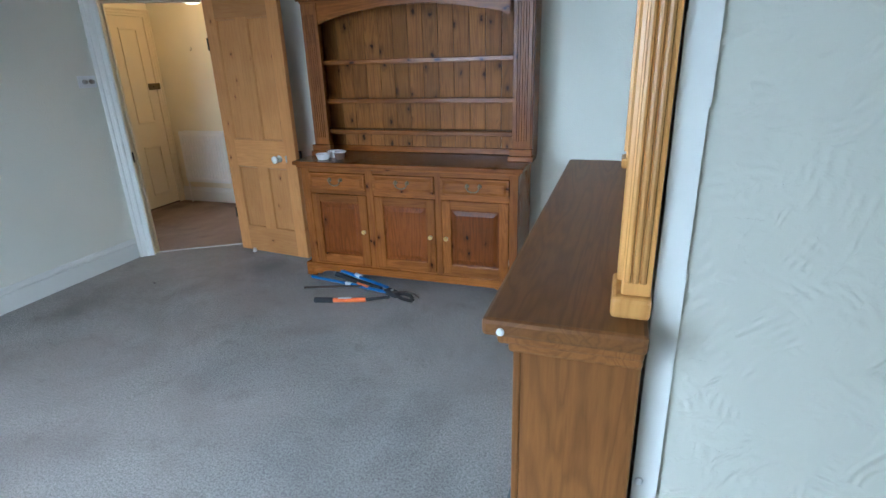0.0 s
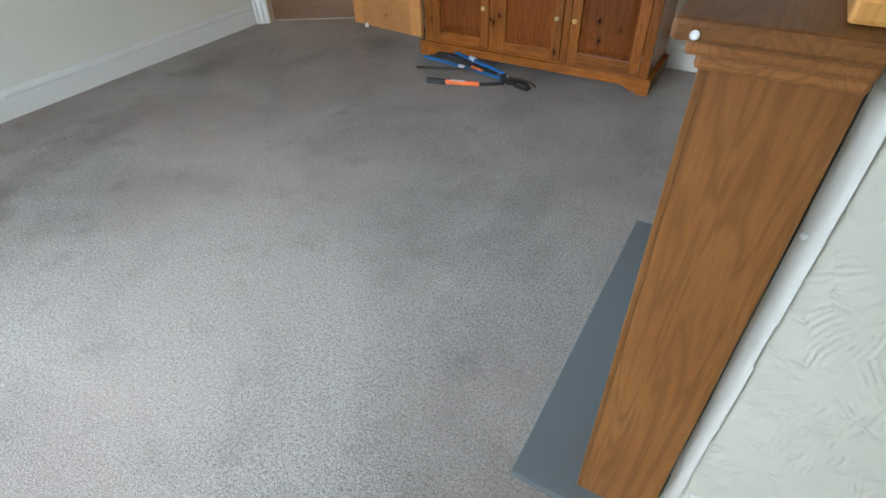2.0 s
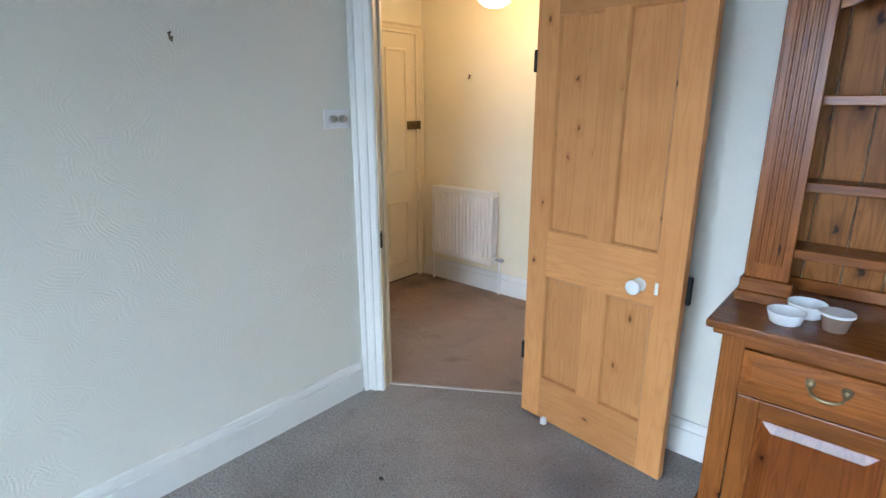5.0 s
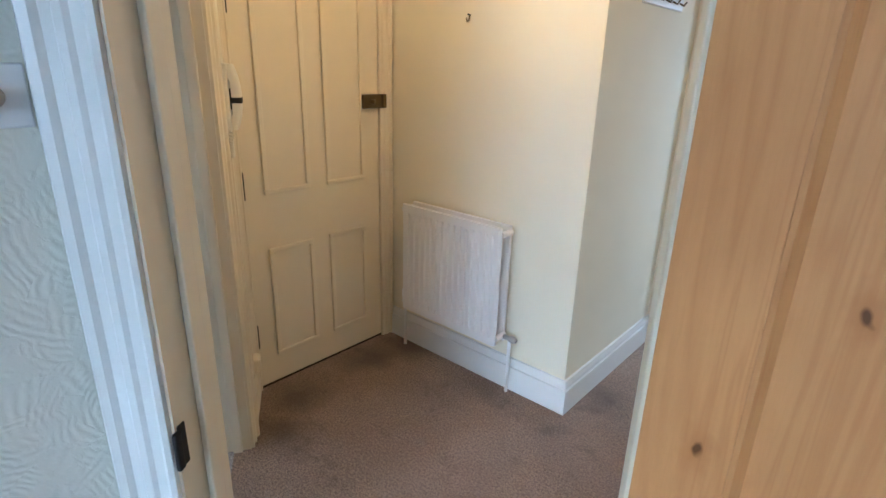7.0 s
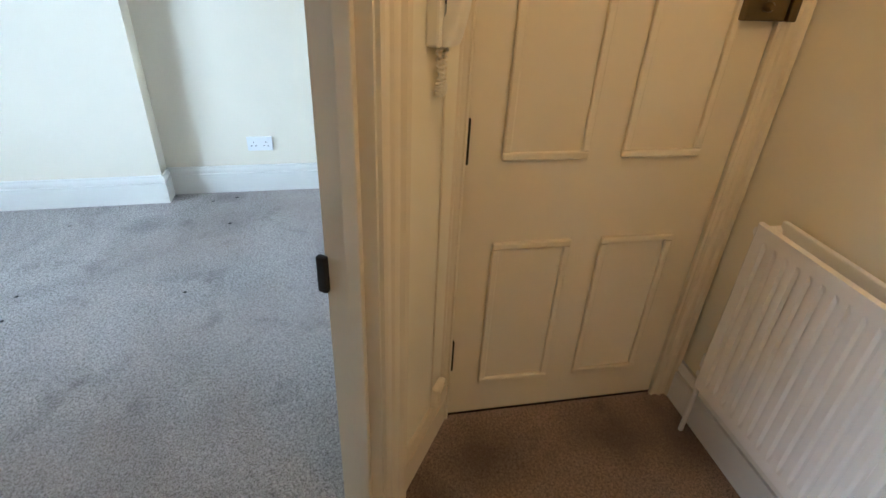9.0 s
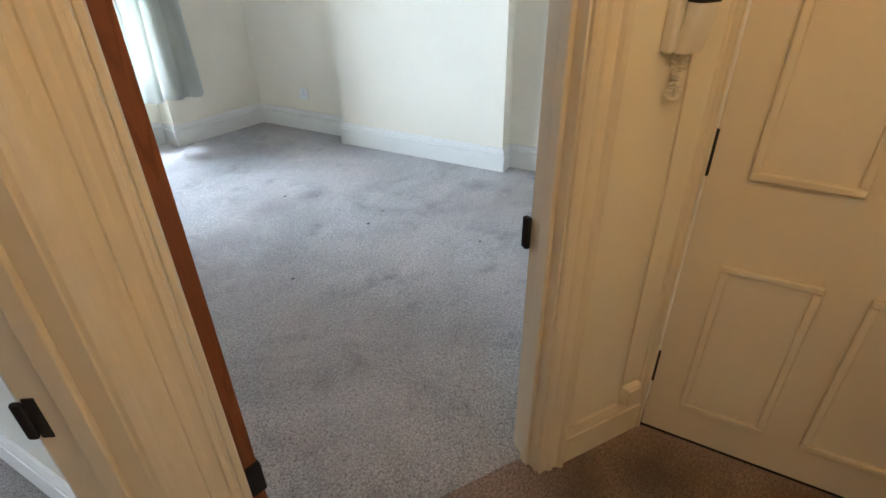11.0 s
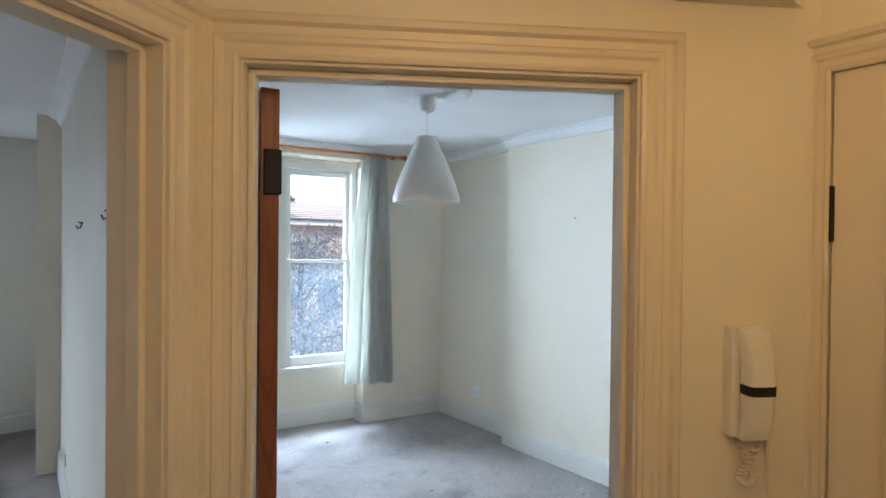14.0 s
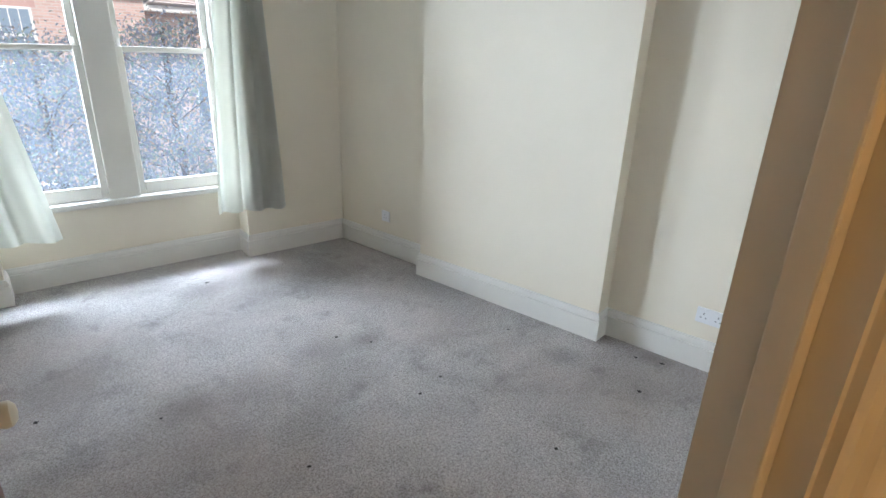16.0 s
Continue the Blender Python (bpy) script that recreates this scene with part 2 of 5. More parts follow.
OAK = {a: wood("brown_oak_" + a, (0.255, 0.108, 0.030), (0.090, 0.030, 0.008), a, 0.0, 0.42, 22.0, 0.42, 0.5, 0.25) for a in "xyz"}
DEEP = {a: wood("deep_red_stained_pine_" + a, (0.20, 0.056, 0.011), (0.06, 0.015, 0.004), a, 1.1, 0.24, 18.0, 0.42, 0.55) for a in "xz"}
PLANK = wood("golden_brown_pine_planks", (0.37, 0.150, 0.032), (0.085, 0.024, 0.007), "z", 1.25, 0.42, 20.0, 0.4, 0.35)
PLANK.node_tree.nodes["Principled BSDF"].inputs["Specular IOR Level"].default_value = 0.12
GILT = wood("waxed_pine_frame", (0.64, 0.34, 0.10), (0.44, 0.20, 0.055), "z", 0.0, 0.25, 18.0)
BATH_DOOR = wood("brown_waxed_pine", (0.38, 0.165, 0.05), (0.19, 0.07, 0.02), "z", 0.7, 0.4)
BROWN_DOOR = wood("dark_varnished_pine", (0.30, 0.10, 0.035), (0.14, 0.04, 0.015), "z", 0.5, 0.35)
SLATE = plaster("grey_slate", (0.105, 0.118, 0.125), 0, 0.6)
BLACK = material("black_iron", (0.010, 0.0095, 0.009), 0.7)[0]
RUBBER = material("black_rubber_grip", (0.02, 0.02, 0.022), 0.7)[0]
BLUE = material("blue_enamel_tube", (0.008, 0.115, 0.33), 0.3)[0]
ORANGE = material("orange_plastic", (0.85, 0.17, 0.03), 0.4)[0]
STEEL = material("worn_steel", (0.45, 0.44, 0.42), 0.35, 0.9)[0]
BRASS = material("aged_brass", (0.62, 0.42, 0.16), 0.28, 1.0)[0]
DARK_BRASS = material("dark_antique_brass", (0.16, 0.12, 0.06), 0.35, 0.9)[0]
RUST = paint("dark_rusty_steel", (0.055, 0.034, 0.022), 0.65)
IVORY = material("ivory_plastic", (0.78, 0.74, 0.62), 0.4)[0]
PORCELAIN = material("white_porcelain", (0.86, 0.86, 0.84), 0.12)[0]
RADIATOR = paint("white_radiator_enamel", (0.84, 0.83, 0.80), 0.3)
PLASTIC = material("white_plastic", (0.83, 0.84, 0.84), 0.35)[0]
MIRROR = material("mirror_silver", (0.9, 0.9, 0.9), 0.02, 1.0)[0]


# ---- building helpers ----
H = 2.52
UP = Vector((0, 0, 1))


def mesh_object(name, bm, mat, parent=None, smooth=False):
    bmesh.ops.recalc_face_normals(bm, faces=bm.faces)
    me = bpy.data.meshes.new(name)
    bm.to_mesh(me)
    bm.free()
    me.materials.append(mat)
    if smooth:
        me.polygons.foreach_set("use_smooth", [True] * len(me.polygons))
        me.set_sharp_from_angle(angle=radians(38))
    ob = new(name, me)
    ob.parent = parent
    return ob


def part(name, bm, mat, parent, label="", smooth=False):
    ob = mesh_object(name, bm, mat, parent, smooth)
    return tagged(ob, label) if label else ob


def thing(name, m, label, category, group="", kind=""):
    ob = new(name)
    ob.empty_display_size = 0.05
    ob.matrix_basis = m
    return tagged(ob, label, category, group, kind)


def structure(name, bm, mat, label, category, smooth=False):
    return tagged(mesh_object(name, bm, mat, None, smooth), label, category, "", "structure")


def box(bm, x0, x1, y0, y1, z0, z1, bevel=0.0, m=None):
    v = [bm.verts.new((x, y, z)) for z in (z0, z1) for y in (y0, y1) for x in (x0, x1)]
    fs = [bm.faces.new([v[i] for i in q]) for q in ((0, 2, 3, 1), (4, 5, 7, 6), (0, 1, 5, 4), (2, 6, 7, 3), (0, 4, 6, 2), (1, 3, 7, 5))]
    if bevel:
        es = list({e for f in fs for e in f.edges})
        r = bmesh.ops.bevel(bm, geom=es, offset=bevel, segments=2, affect="EDGES", profile=0.5)
        v = list({w for f in r["faces"] for w in f.verts} | {w for w in v if w.is_valid})
    if m is not None:
        bmesh.ops.transform(bm, matrix=m, verts=[w for w in v if w.is_valid])
    return bm


def boxed(*a, **k):
    return box(bmesh.new(), *a, **k)


def prism(poly, z0, z1, bm=None):
    bm = bm or bmesh.new()
    lo = [bm.verts.new((x, y, z0)) for x, y in poly]
    hi = [bm.verts.new((x, y, z1)) for x, y in poly]
    bm.faces.new(lo)
    bm.faces.new(hi)
    for i in range(len(poly)):
        j = (i + 1) % len(poly)
        bm.faces.new((lo[i], lo[j], hi[j], hi[i]))
    return bm


def lathe(profile, seg=20, bm=None, m=None):
    """Turns (radius, height) pairs round z."""
    bm = bm or bmesh.new()
    rings = []
    for r, z in profile:
        rings.append([bm.verts.new((r * math.cos(2 * math.pi * i / seg), r * math.sin(2 * math.pi * i / seg), z)) for i in range(seg)])
    for a, c in zip(rings, rings[1:]):
        for i in range(seg):
            bm.faces.new((a[i], a[(i + 1) % seg], c[(i + 1) % seg], c[i]))
    bm.faces.new(rings[0][::-1])
    bm.faces.new(rings[-1])
    if m is not None:
        bmesh.ops.transform(bm, matrix=m, verts=[w for r in rings for w in r])
    return bm


def tube(points, radius, seg=8, bm=None):
    bm = bm or bmesh.new()
    pts = [Vector(p) for p in points]
    rings = []
    for i, p in enumerate(pts):
        d = (pts[min(i + 1, len(pts) - 1)] - pts[max(i - 1, 0)]).normalized()
        side = d.cross(UP if abs(d.z) < 0.9 else Vector((1, 0, 0))).normalized()
        up = side.cross(d)
        rings.append([bm.verts.new(p + radius * (math.cos(2 * math.pi * k / seg) * side + math.sin(2 * math.pi * k / seg) * up)) for k in range(seg)])
    for a, c in zip(rings, rings[1:]):
        for k in range(seg):
            bm.faces.new((a[k], a[(k + 1) % seg], c[(k + 1) % seg], c[k]))
    bm.faces.new(rings[0][::-1])
    bm.faces.new(rings[-1])
    return bm


def along(p0, p1):
    """A pose at p0 whose x axis runs to p1; y points to the left of the way."""
    d = Vector((p1[0] - p0[0], p1[1] - p0[1]))
    return pose(p0[0], p0[1], 0, 0, 0, math.degrees(math.atan2(d.y, d.x))), d.length


def wall(name, p0, p1, thick, mat, label, openings=(), height=H, z0=0.0, ext0=0.0, ext1=0.0):
    """The face runs from p0 to p1; the body lies to its left."""
    m, ln = along(p0, p1)
    bm = bmesh.new()
    u = -ext0
    for a, c, s, h in sorted(openings):
        if a > u:
            box(bm, u, a, 0, thick, z0, height)
        if s > z0:
            box(bm, a, c, 0, thick, z0, s)
        if h < height:
            box(bm, a, c, 0, thick, h, height)
        u = c
    if ln + ext1 > u:
        box(bm, u, ln + ext1, 0, thick, z0, height)
    ob = structure(name, bm, mat, label, "wall")
    ob.matrix_basis = m
    return ob


SKIRT = [(0.0, 0.0), (0.020, 0.0), (0.020, 0.122), (0.012, 0.125), (0.012, 0.130), (0.018, 0.133), (0.016, 0.146), (0.011, 0.158), (0.010, 0.166), (0.0, 0.168)]


def skirting(path, label, mat=None, scale=1.0, prof=SKIRT):
    """The room lies to the right of the path."""
    pts = [Vector(p) for p in path]
    dirs = [(b - a).normalized() for a, b in zip(pts, pts[1:])]
    bm = bmesh.new()
    rows = []
    for i, p in enumerate(pts):
        d0, d1 = dirs[max(i - 1, 0)], dirs[min(i, len(dirs) - 1)]
        n0, n1 = Vector((d0.y, -d0.x)), Vector((d1.y, -d1.x))
        n = (n0 + n1).normalized()
        n /= max(0.3, n.dot(n0))
        rows.append([bm.verts.new((p.x + n.x * a * scale, p.y + n.y * a * scale, z * scale)) for a, z in prof])
    for r, s in zip(rows, rows[1:]):
        for k in range(len(prof)):
            k2 = (k + 1) % len(prof)
            bm.faces.new((r[k], r[k2], s[k2], s[k]))
    bm.faces.new(rows[0])
    bm.faces.new(rows[-1][::-1])
    return structure("baseboard", bm, mat or WHITE, label, "skirting board")


# outward from the opening, then how far it stands off the wall
ARCH = [(0.0, 0.0), (0.0, 0.012), (0.008, 0.016), (0.014, 0.013), (0.030, 0.013), (0.036, 0.019), (0.046, 0.021), (0.052, 0.016), (0.068, 0.016), (0.074, 0.026), (0.086, 0.030), (0.092, 0.026), (0.092, 0.0)]


def architrave(parent, w, h, y, side, mat, k=1.0, lap=0.016):
    """Three mitred mouldings round an opening w by h; side -1 or 1: which way it stands off the wall's face at y."""
    ends = [[(lambda a: (-a, 0.0)), (lambda a: (-a, h + a))], [(lambda a: (-a, h + a)), (lambda a: (w + a, h + a))], [(lambda a: (w + a, h + a)), (lambda a: (w + a, 0.0))]]
    for e0, e1 in ends:
        bm = bmesh.new()
        rows = []
        for e in (e0, e1):
            rows.append([bm.verts.new((e(a * k - lap)[0], y + side * b, max(0.0, e(a * k - lap)[1]))) for a, b in ARCH])
        for i in range(len(ARCH)):
            j = (i + 1) % len(ARCH)
            bm.faces.new((rows[0][i], rows[0][j], rows[1][j], rows[1][i]))
        bm.faces.new(rows[0])
        bm.faces.new(rows[1][::-1])
        part("architrave", bm, mat, parent)


def door_frame(name, m, w, h, thick, mat_a, mat_b, label, stop_at=0.06, k=(1.0, 1.0)):
    """Lining, stops and architraves of an opening; local y 0 and thick are the wall's two faces."""
    f = thing(name, m, label, "door frame", "", "structure")
    for x0, x1 in ((0, 0.022), (w - 0.022, w)):
        part("jamb", boxed(x0, x1, -0.002, thick + 0.002, 0, h - 0.022), mat_b, f)
        s0, s1 = (0.022, 0.036) if x0 == 0 else (w - 0.036, w - 0.022)
        part("stop", boxed(s0, s1, stop_at, stop_at + 0.035, 0, h - 0.022, 0.003), mat_b, f)
    part("head", boxed(0, w, -0.002, thick + 0.002, h - 0.022, h), mat_b, f)
    part("stop", boxed(0.022, w - 0.022, stop_at, stop_at + 0.035, h - 0.036, h - 0.022, 0.003), mat_b, f)
    for y, side, mt, wide in ((0, -1, mat_a, k[0]), (thick, 1, mat_b, k[1])):
        architrave(f, w, h, y, side, mt, wide)
    return f


def panel_door(name, m, w, h, t, mats, label, rails=(0.0, 0.23, 0.80, 1.02, 1.88, 2.0), mould=0.014, kind="structure"):
    """Four panels; local x from the hinge, y through the leaf, z up. rails: bottom, lock and top rails, from and to, in a leaf 2 m high."""
    d = thing(name, m, label, "door", "", kind)
    rz = [r * h / 2.0 for r in rails]
    st, mu = 0.105, 0.10
    for x0, x1 in ((0, st), (w - st, w)):
        part("stile", boxed(x0, x1, 0, t, 0, h, 0.002), mats["z"], d)
    for a, c in ((rz[0], rz[1]), (rz[2], rz[3]), (rz[4], rz[5])):
        part("rail", boxed(st, w - st, 0.0006, t - 0.0006, a, c), mats["x"], d)
    for a, c in ((rz[1], rz[2]), (rz[3], rz[4])):
        part("muntin", boxed(w / 2 - mu / 2, w / 2 + mu / 2, 0.0006, t - 0.0006, a, c), mats["z"], d)
        for x0, x1 in ((st, w / 2 - mu / 2), (w / 2 + mu / 2, w - st)):
            p = part("panel", boxed(x0, x1, t * 0.33, t * 0.67, a, c), mats["z"], d)
            for y0, y1 in ((t * 0.02, t * 0.33), (t * 0.67, t * 0.98)):
                bm = bmesh.new()
                out, inn = (y0, y1) if y0 < t / 2 else (y1, y0)
                ring = [(x0, x1, a, c, out), (x0 + mould * 0.45, x1 - mould * 0.45, a + mould * 0.45, c - mould * 0.45, out), (x0 + mould, x1 - mould, a + mould, c - mould, inn)]
                vs = [[bm.verts.new(q) for q in ((p0, y, q0), (p1, y, q0), (p1, y, q1), (p0, y, q1))] for p0, p1, q0, q1, y in ring]
                for r, s in zip(vs, vs[1:]):
                    for k in range(4):
                        bm.faces.new((r[k], r[(k + 1) % 4], s[(k + 1) % 4], s[k]))
                part("moulding", bm, mats["z"], p)
    return d


def knob(parent, x, z, t, mat, rose, r=0.029, name="knob"):
    for y, s in ((0, -1), (t, 1)):
        m = pose(x, y, z, 90 if s < 0 else -90)
        k = part(name, lathe([(0.011, 0.0), (0.010, 0.028), (r * 0.75, 0.034), (r, 0.046), (r * 0.96, 0.058), (r * 0.6, 0.067), (0.004, 0.069)], 18, None, m), mat, parent, "", True)
        part("rose", lathe([(0.028, 0.0), (0.026, 0.004), (0.014, 0.007)], 18, None, m), rose, k, "", True)


# ---- plan ----
LW = -3.707                      # west face of the living room
LC = Vector((-3.707, 3.033))     # its corner with the slanted door wall
D1 = Vector((0.85, 0.527))
N1 = Vector((-0.527, 0.85))      # towards the hall
T1 = 0.13
DRY = 3.594                      # wall behind the dresser
APEX = Vector((-3.749, 3.16))
D2 = Vector((-0.8339, 0.552))
N2 = Vector((-0.552, -0.8339))  # towards the bedroom
T2 = 0.115
FDX = -4.83
RADY = 4.745
CORX = -3.69
BATHY = 5.72
BC = Vector((-6.72, 0.19))       # bedroom corner by the window
WD = Vector((math.cos(radians(-10)), math.sin(radians(-10))))
WN = Vector((math.sin(radians(-10)), -math.cos(radians(-10))))
BNY = 3.71                       # bedroom's wall with the radiator
SOUTH = -1.55
EAST = 0.85
O1 = (0.103, 0.925)
O2 = (0.055, 0.902)
DOOR_H = 2.02


def xy(v):
    return (v.x, v.y)


l_end = LC + D1 * 1.064
wall("wall_living_west", (LW, SOUTH - 0.2), xy(LC), 0.13, WALL_LIVING, "cream wall with combed plaster relief", ext1=0.0)
wall("wall_door_living", xy(LC), xy(l_end), T1, WALL_LIVING, "slanted wall with the open pine door", [(O1[0], O1[1], 0, DOOR_H)], ext1=0.1)
wall("wall_living_north", xy(l_end), (EAST, DRY), 0.12, WALL_LIVING, "pale cream plaster wall behind the dresser", ext1=0.1)
wall("wall_living_east", (EAST, DRY + 0.1), (EAST, SOUTH - 0.2), 0.12, WALL_LIVING, "pale cream plaster wall of the alcove")
wall("wall_living_south", (EAST + 0.1, SOUTH), (LW - 0.1, SOUTH), 0.2, WALL_LIVING, "cream plaster wall with a tall window", [(1.55, 3.75, 0.6, 2.25)])
BR0, BR1, BRX = 0.565, 1.72, 0.206
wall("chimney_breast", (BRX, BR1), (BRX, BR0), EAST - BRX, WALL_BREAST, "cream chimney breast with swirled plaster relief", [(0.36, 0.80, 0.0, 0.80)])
# hall
fd_corner = APEX + D2 * ((FDX - APEX.x) / D2.x)
wall("wall_door_bedroom", xy(fd_corner), xy(APEX), -T2, WALL_HALL, "slanted cream wall beside the bedroom door", [((fd_corner - APEX).length - O2[1], (fd_corner - APEX).length - O2[0], 0, DOOR_H)])
FD0, FD1 = 3.895, 4.665
wall("wall_front_door", (FDX, RADY + 0.1), (FDX, fd_corner.y - 0.06), -0.2, WALL_HALL, "warm cream hall wall round the front door", [(RADY + 0.1 - FD1, RADY + 0.1 - FD0, 0, 2.025)])
wall("wall_radiator", (CORX, RADY), (FDX - 0.2, RADY), -0.12, WALL_HALL, "warm cream hall wall behind the radiator")
wall("wall_passage_west", (CORX, BATHY + 0.12), (CORX, RADY + 0.12), -0.12, WALL_HALL, "cream passage wall with a row of hooks", ext1=0.0)
wall("wall_bathroom_door", (CORX - 0.1, BATHY), (-2.60, BATHY), 0.12, WALL_HALL, "cream wall with the bathroom door", [(0.14, 0.90, 0, 2.0)])
wall("wall_passage_east", (-2.72, BATHY + 0.1), (-2.72, 3.55), 0.12, WALL_HALL, "plain cream passage wall")
# bedroom
bw = lambda u, d=0.0: xy(BC + WD * u + WN * d)
RE0, RE1, RED_ = 0.80, 2.27, 0.19
wall("wall_bedroom_chimney_side", (BC.x - 0.06, BNY + 0.1), (BC.x, BC.y - 0.4), -0.12, WALL_BED, "smooth cream bedroom wall")
structure("chimney_breast_bedroom", prism([(-6.84, 1.215), (-6.605, 1.215), (-6.645, 2.575), (-6.88, 2.575)], 0, H), WALL_BED, "smooth cream boarded chimney breast", "wall")
wall("wall_bedroom_window_side", bw(0), bw(RE0), -0.45, WALL_BED, "smooth cream wall beside the window", ext0=0.2)
wall("wall_window", bw(RE0, RED_), bw(RE1, RED_), -0.25, WALL_BED, "cream window recess wall", [(0.0, 1.47, 0.50, 2.37)])
wall("wall_bedroom_window_end", bw(RE1), bw(3.2), -0.45, WALL_BED, "smooth cream wall beside the window")
_bm = boxed(0, RE1 - RE0, 0, RED_ + 0.0, 2.41, H)
_ob = structure("window_lintel", _bm, WALL_BED, "cream plaster soffit over the window recess", "wall")
_ob.matrix_basis = along(bw(RE0), bw(RE1))[0] @ pose(0, -RED_, 0)
wall("wall_bedroom_north", (BC.x - 0.2, BNY), (FDX + 0.02, BNY), 0.1, WALL_BED, "smooth cream bedroom wall with a radiator")
# floors and ceilings
mid1a, mid1b = LC + N1 * T1 / 2, l_end + N1 * T1 / 2
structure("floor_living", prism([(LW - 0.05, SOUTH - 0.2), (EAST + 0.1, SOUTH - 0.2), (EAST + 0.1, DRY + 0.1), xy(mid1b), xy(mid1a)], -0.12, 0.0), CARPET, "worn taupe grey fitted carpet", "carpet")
mid2a, mid2b = APEX + N2 * T2 / 2, fd_corner + N2 * T2 / 2
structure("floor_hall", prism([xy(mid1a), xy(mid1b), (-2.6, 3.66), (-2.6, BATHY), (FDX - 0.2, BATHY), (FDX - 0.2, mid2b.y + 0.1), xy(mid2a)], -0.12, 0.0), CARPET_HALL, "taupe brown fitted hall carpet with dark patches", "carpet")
structure("floor_bedroom", prism([xy(mid2a), (FDX - 0.2, mid2b.y + 0.1), (-7.1, 3.95), (-7.1, -0.1), (-3.5, -0.95), (-3.74, 3.05)], -0.12, -0.001), CARPET_BED, "stained grey bedroom carpet with furniture dents", "carpet")
structure("ceiling_living", boxed(LW - 0.1, EAST + 0.1, SOUTH - 0.2, DRY + 0.2, H, H + 0.1), CEIL, "white painted ceiling", "ceiling")
structure("ceiling_bedroom", prism([(-7.1, 3.8), (-7.1, -0.6), (-3.72, -1.2), (-3.72, 3.1), (-4.5, 3.62), (-4.95, 3.8)], H + 0.003, H + 0.1), CEIL, "white painted bedroom ceiling", "ceiling")
structure("ceiling_hall", boxed(FDX - 0.2, -2.6, 3.85, BATHY + 0.1, 2.44, 2.52), CEIL, "cream lit hall ceiling", "ceiling")
structure("ceiling_lobby", boxed(-4.84, -2.62, 3.12, 3.69, 2.18, 2.5), CEIL, "low boxed-in ceiling over the doors", "ceiling")
structure("ceiling_beam", boxed(-4.84, -2.62, 3.692, 3.853, 2.165, 2.5), WALL_HALL, "cream plastered beam across the hall", "beam")

# ---- trims ----
structure("wall_bedroom_east", boxed(-3.84, -3.835, -1.0, 3.03, 0, H), WALL_BED, "smooth cream bedroom wall", "wall")
skirting([(LW, SOUTH), (LW, LC.y - 0.02)], "tall white moulded skirting board")
skirting([xy(l_end + D1 * -0.07), xy(l_end), (EAST, DRY), (EAST, BR1), (BRX, BR1), (BRX, BR1 - 0.06)], "tall white moulded skirting board")
skirting([(BRX + 0.045, BR0), (EAST, BR0), (EAST, SOUTH), (LW, SOUTH)], "tall white moulded skirting board")
skirting([(FDX, FD1 + 0.09), (FDX, RADY), (CORX, RADY), (CORX, BATHY), (CORX + 0.02, BATHY)], "white moulded hall skirting board")
skirting([xy(APEX + D2 * (O2[1] + 0.08)), xy(fd_corner + D2 * -0.01)], "cream painted hall skirting board", CREAM, 0.9)
skirting([(FDX, BNY), (-6.778, BNY), (-6.76, 2.575), (-6.645, 2.575), (-6.605, 1.215), (-6.735, 1.215), bw(0), bw(RE0), bw(RE0, RED_), bw(RE1, RED_), bw(RE1), bw(3.0)][::-1], "white moulded bedroom skirting board")
COVE = [(0.0, H), (0.0, H - 0.075), (0.012, H - 0.07), (0.022, H - 0.045), (0.042, H - 0.022), (0.068, H - 0.012), (0.075, H)]
_c = skirting([(FDX, BNY), (-6.778, BNY), (-6.76, 2.575), (-6.645, 2.575), (-6.605, 1.215), (-6.735, 1.215), bw(0), bw(3.0)][::-1], "white plaster coving", CEIL, 1.0, COVE)
_d = skirting([(LW, SOUTH), (LW, LC.y - 0.02), xy(l_end), (EAST, DRY)], "white plaster coving", CEIL, 1.0, COVE)
for _t in (_c, _d):
    _t.name = "trim"
    _t["category"] = "coving"
# raw plaster edge where the fire surround meets the chimney breast
_bm = bmesh.new()
for i in range(24):
    z0, z1 = i * H / 24, (i + 1) * H / 24
    box(_bm, BRX - 0.003 + 0.003 * noise.noise((i * 0.7, 1, 0)), BRX + 0.033 + 0.004 * noise.noise((i * 0.9, 3, 0)), BR0 - 0.006, BR0 + 0.004, z0, z1)
structure("trim", _bm, WHITE, "rough white painted plaster edge", "corner bead")

# ---- doorways ----
m1 = along(xy(LC), xy(l_end))[0] @ pose(O1[0], 0, 0)
frame_1 = door_frame("door_frame_1", m1, O1[1] - O1[0], DOOR_H, T1, WHITE, CREAM, "white painted moulded door frame of the living room", k=(1.17, 1.0))
part("strike_plate", boxed(0.021, 0.025, 0.003, 0.022, 0.80, 0.885, 0.0015), BLACK, frame_1, "black iron rim lock keep")
part("strike_box", boxed(0.022, 0.032, -0.014, 0.003, 0.803, 0.880, 0.004), BLACK, frame_1, "black iron rim lock keep")
m2 = along(xy(fd_corner), xy(APEX))[0] @ pose((fd_corner - APEX).length - O2[1], -T2, 0)
frame_2 = door_frame("door_frame_2", m2, O2[1] - O2[0], DOOR_H, T2, CREAM, CREAM, "cream painted moulded door frame of the bedroom", 0.05, (1.0, 0.93))
part("strike_box", boxed(0.022, 0.038, -0.022, 0.002, 0.765, 0.855, 0.005), BLACK, frame_2, "black iron rim lock keep")
frame_3 = thing("door_frame_3", pose(FDX, FD1, 0, 0, 0, -90), "cream painted frame round the front door", "door frame", "", "structure")
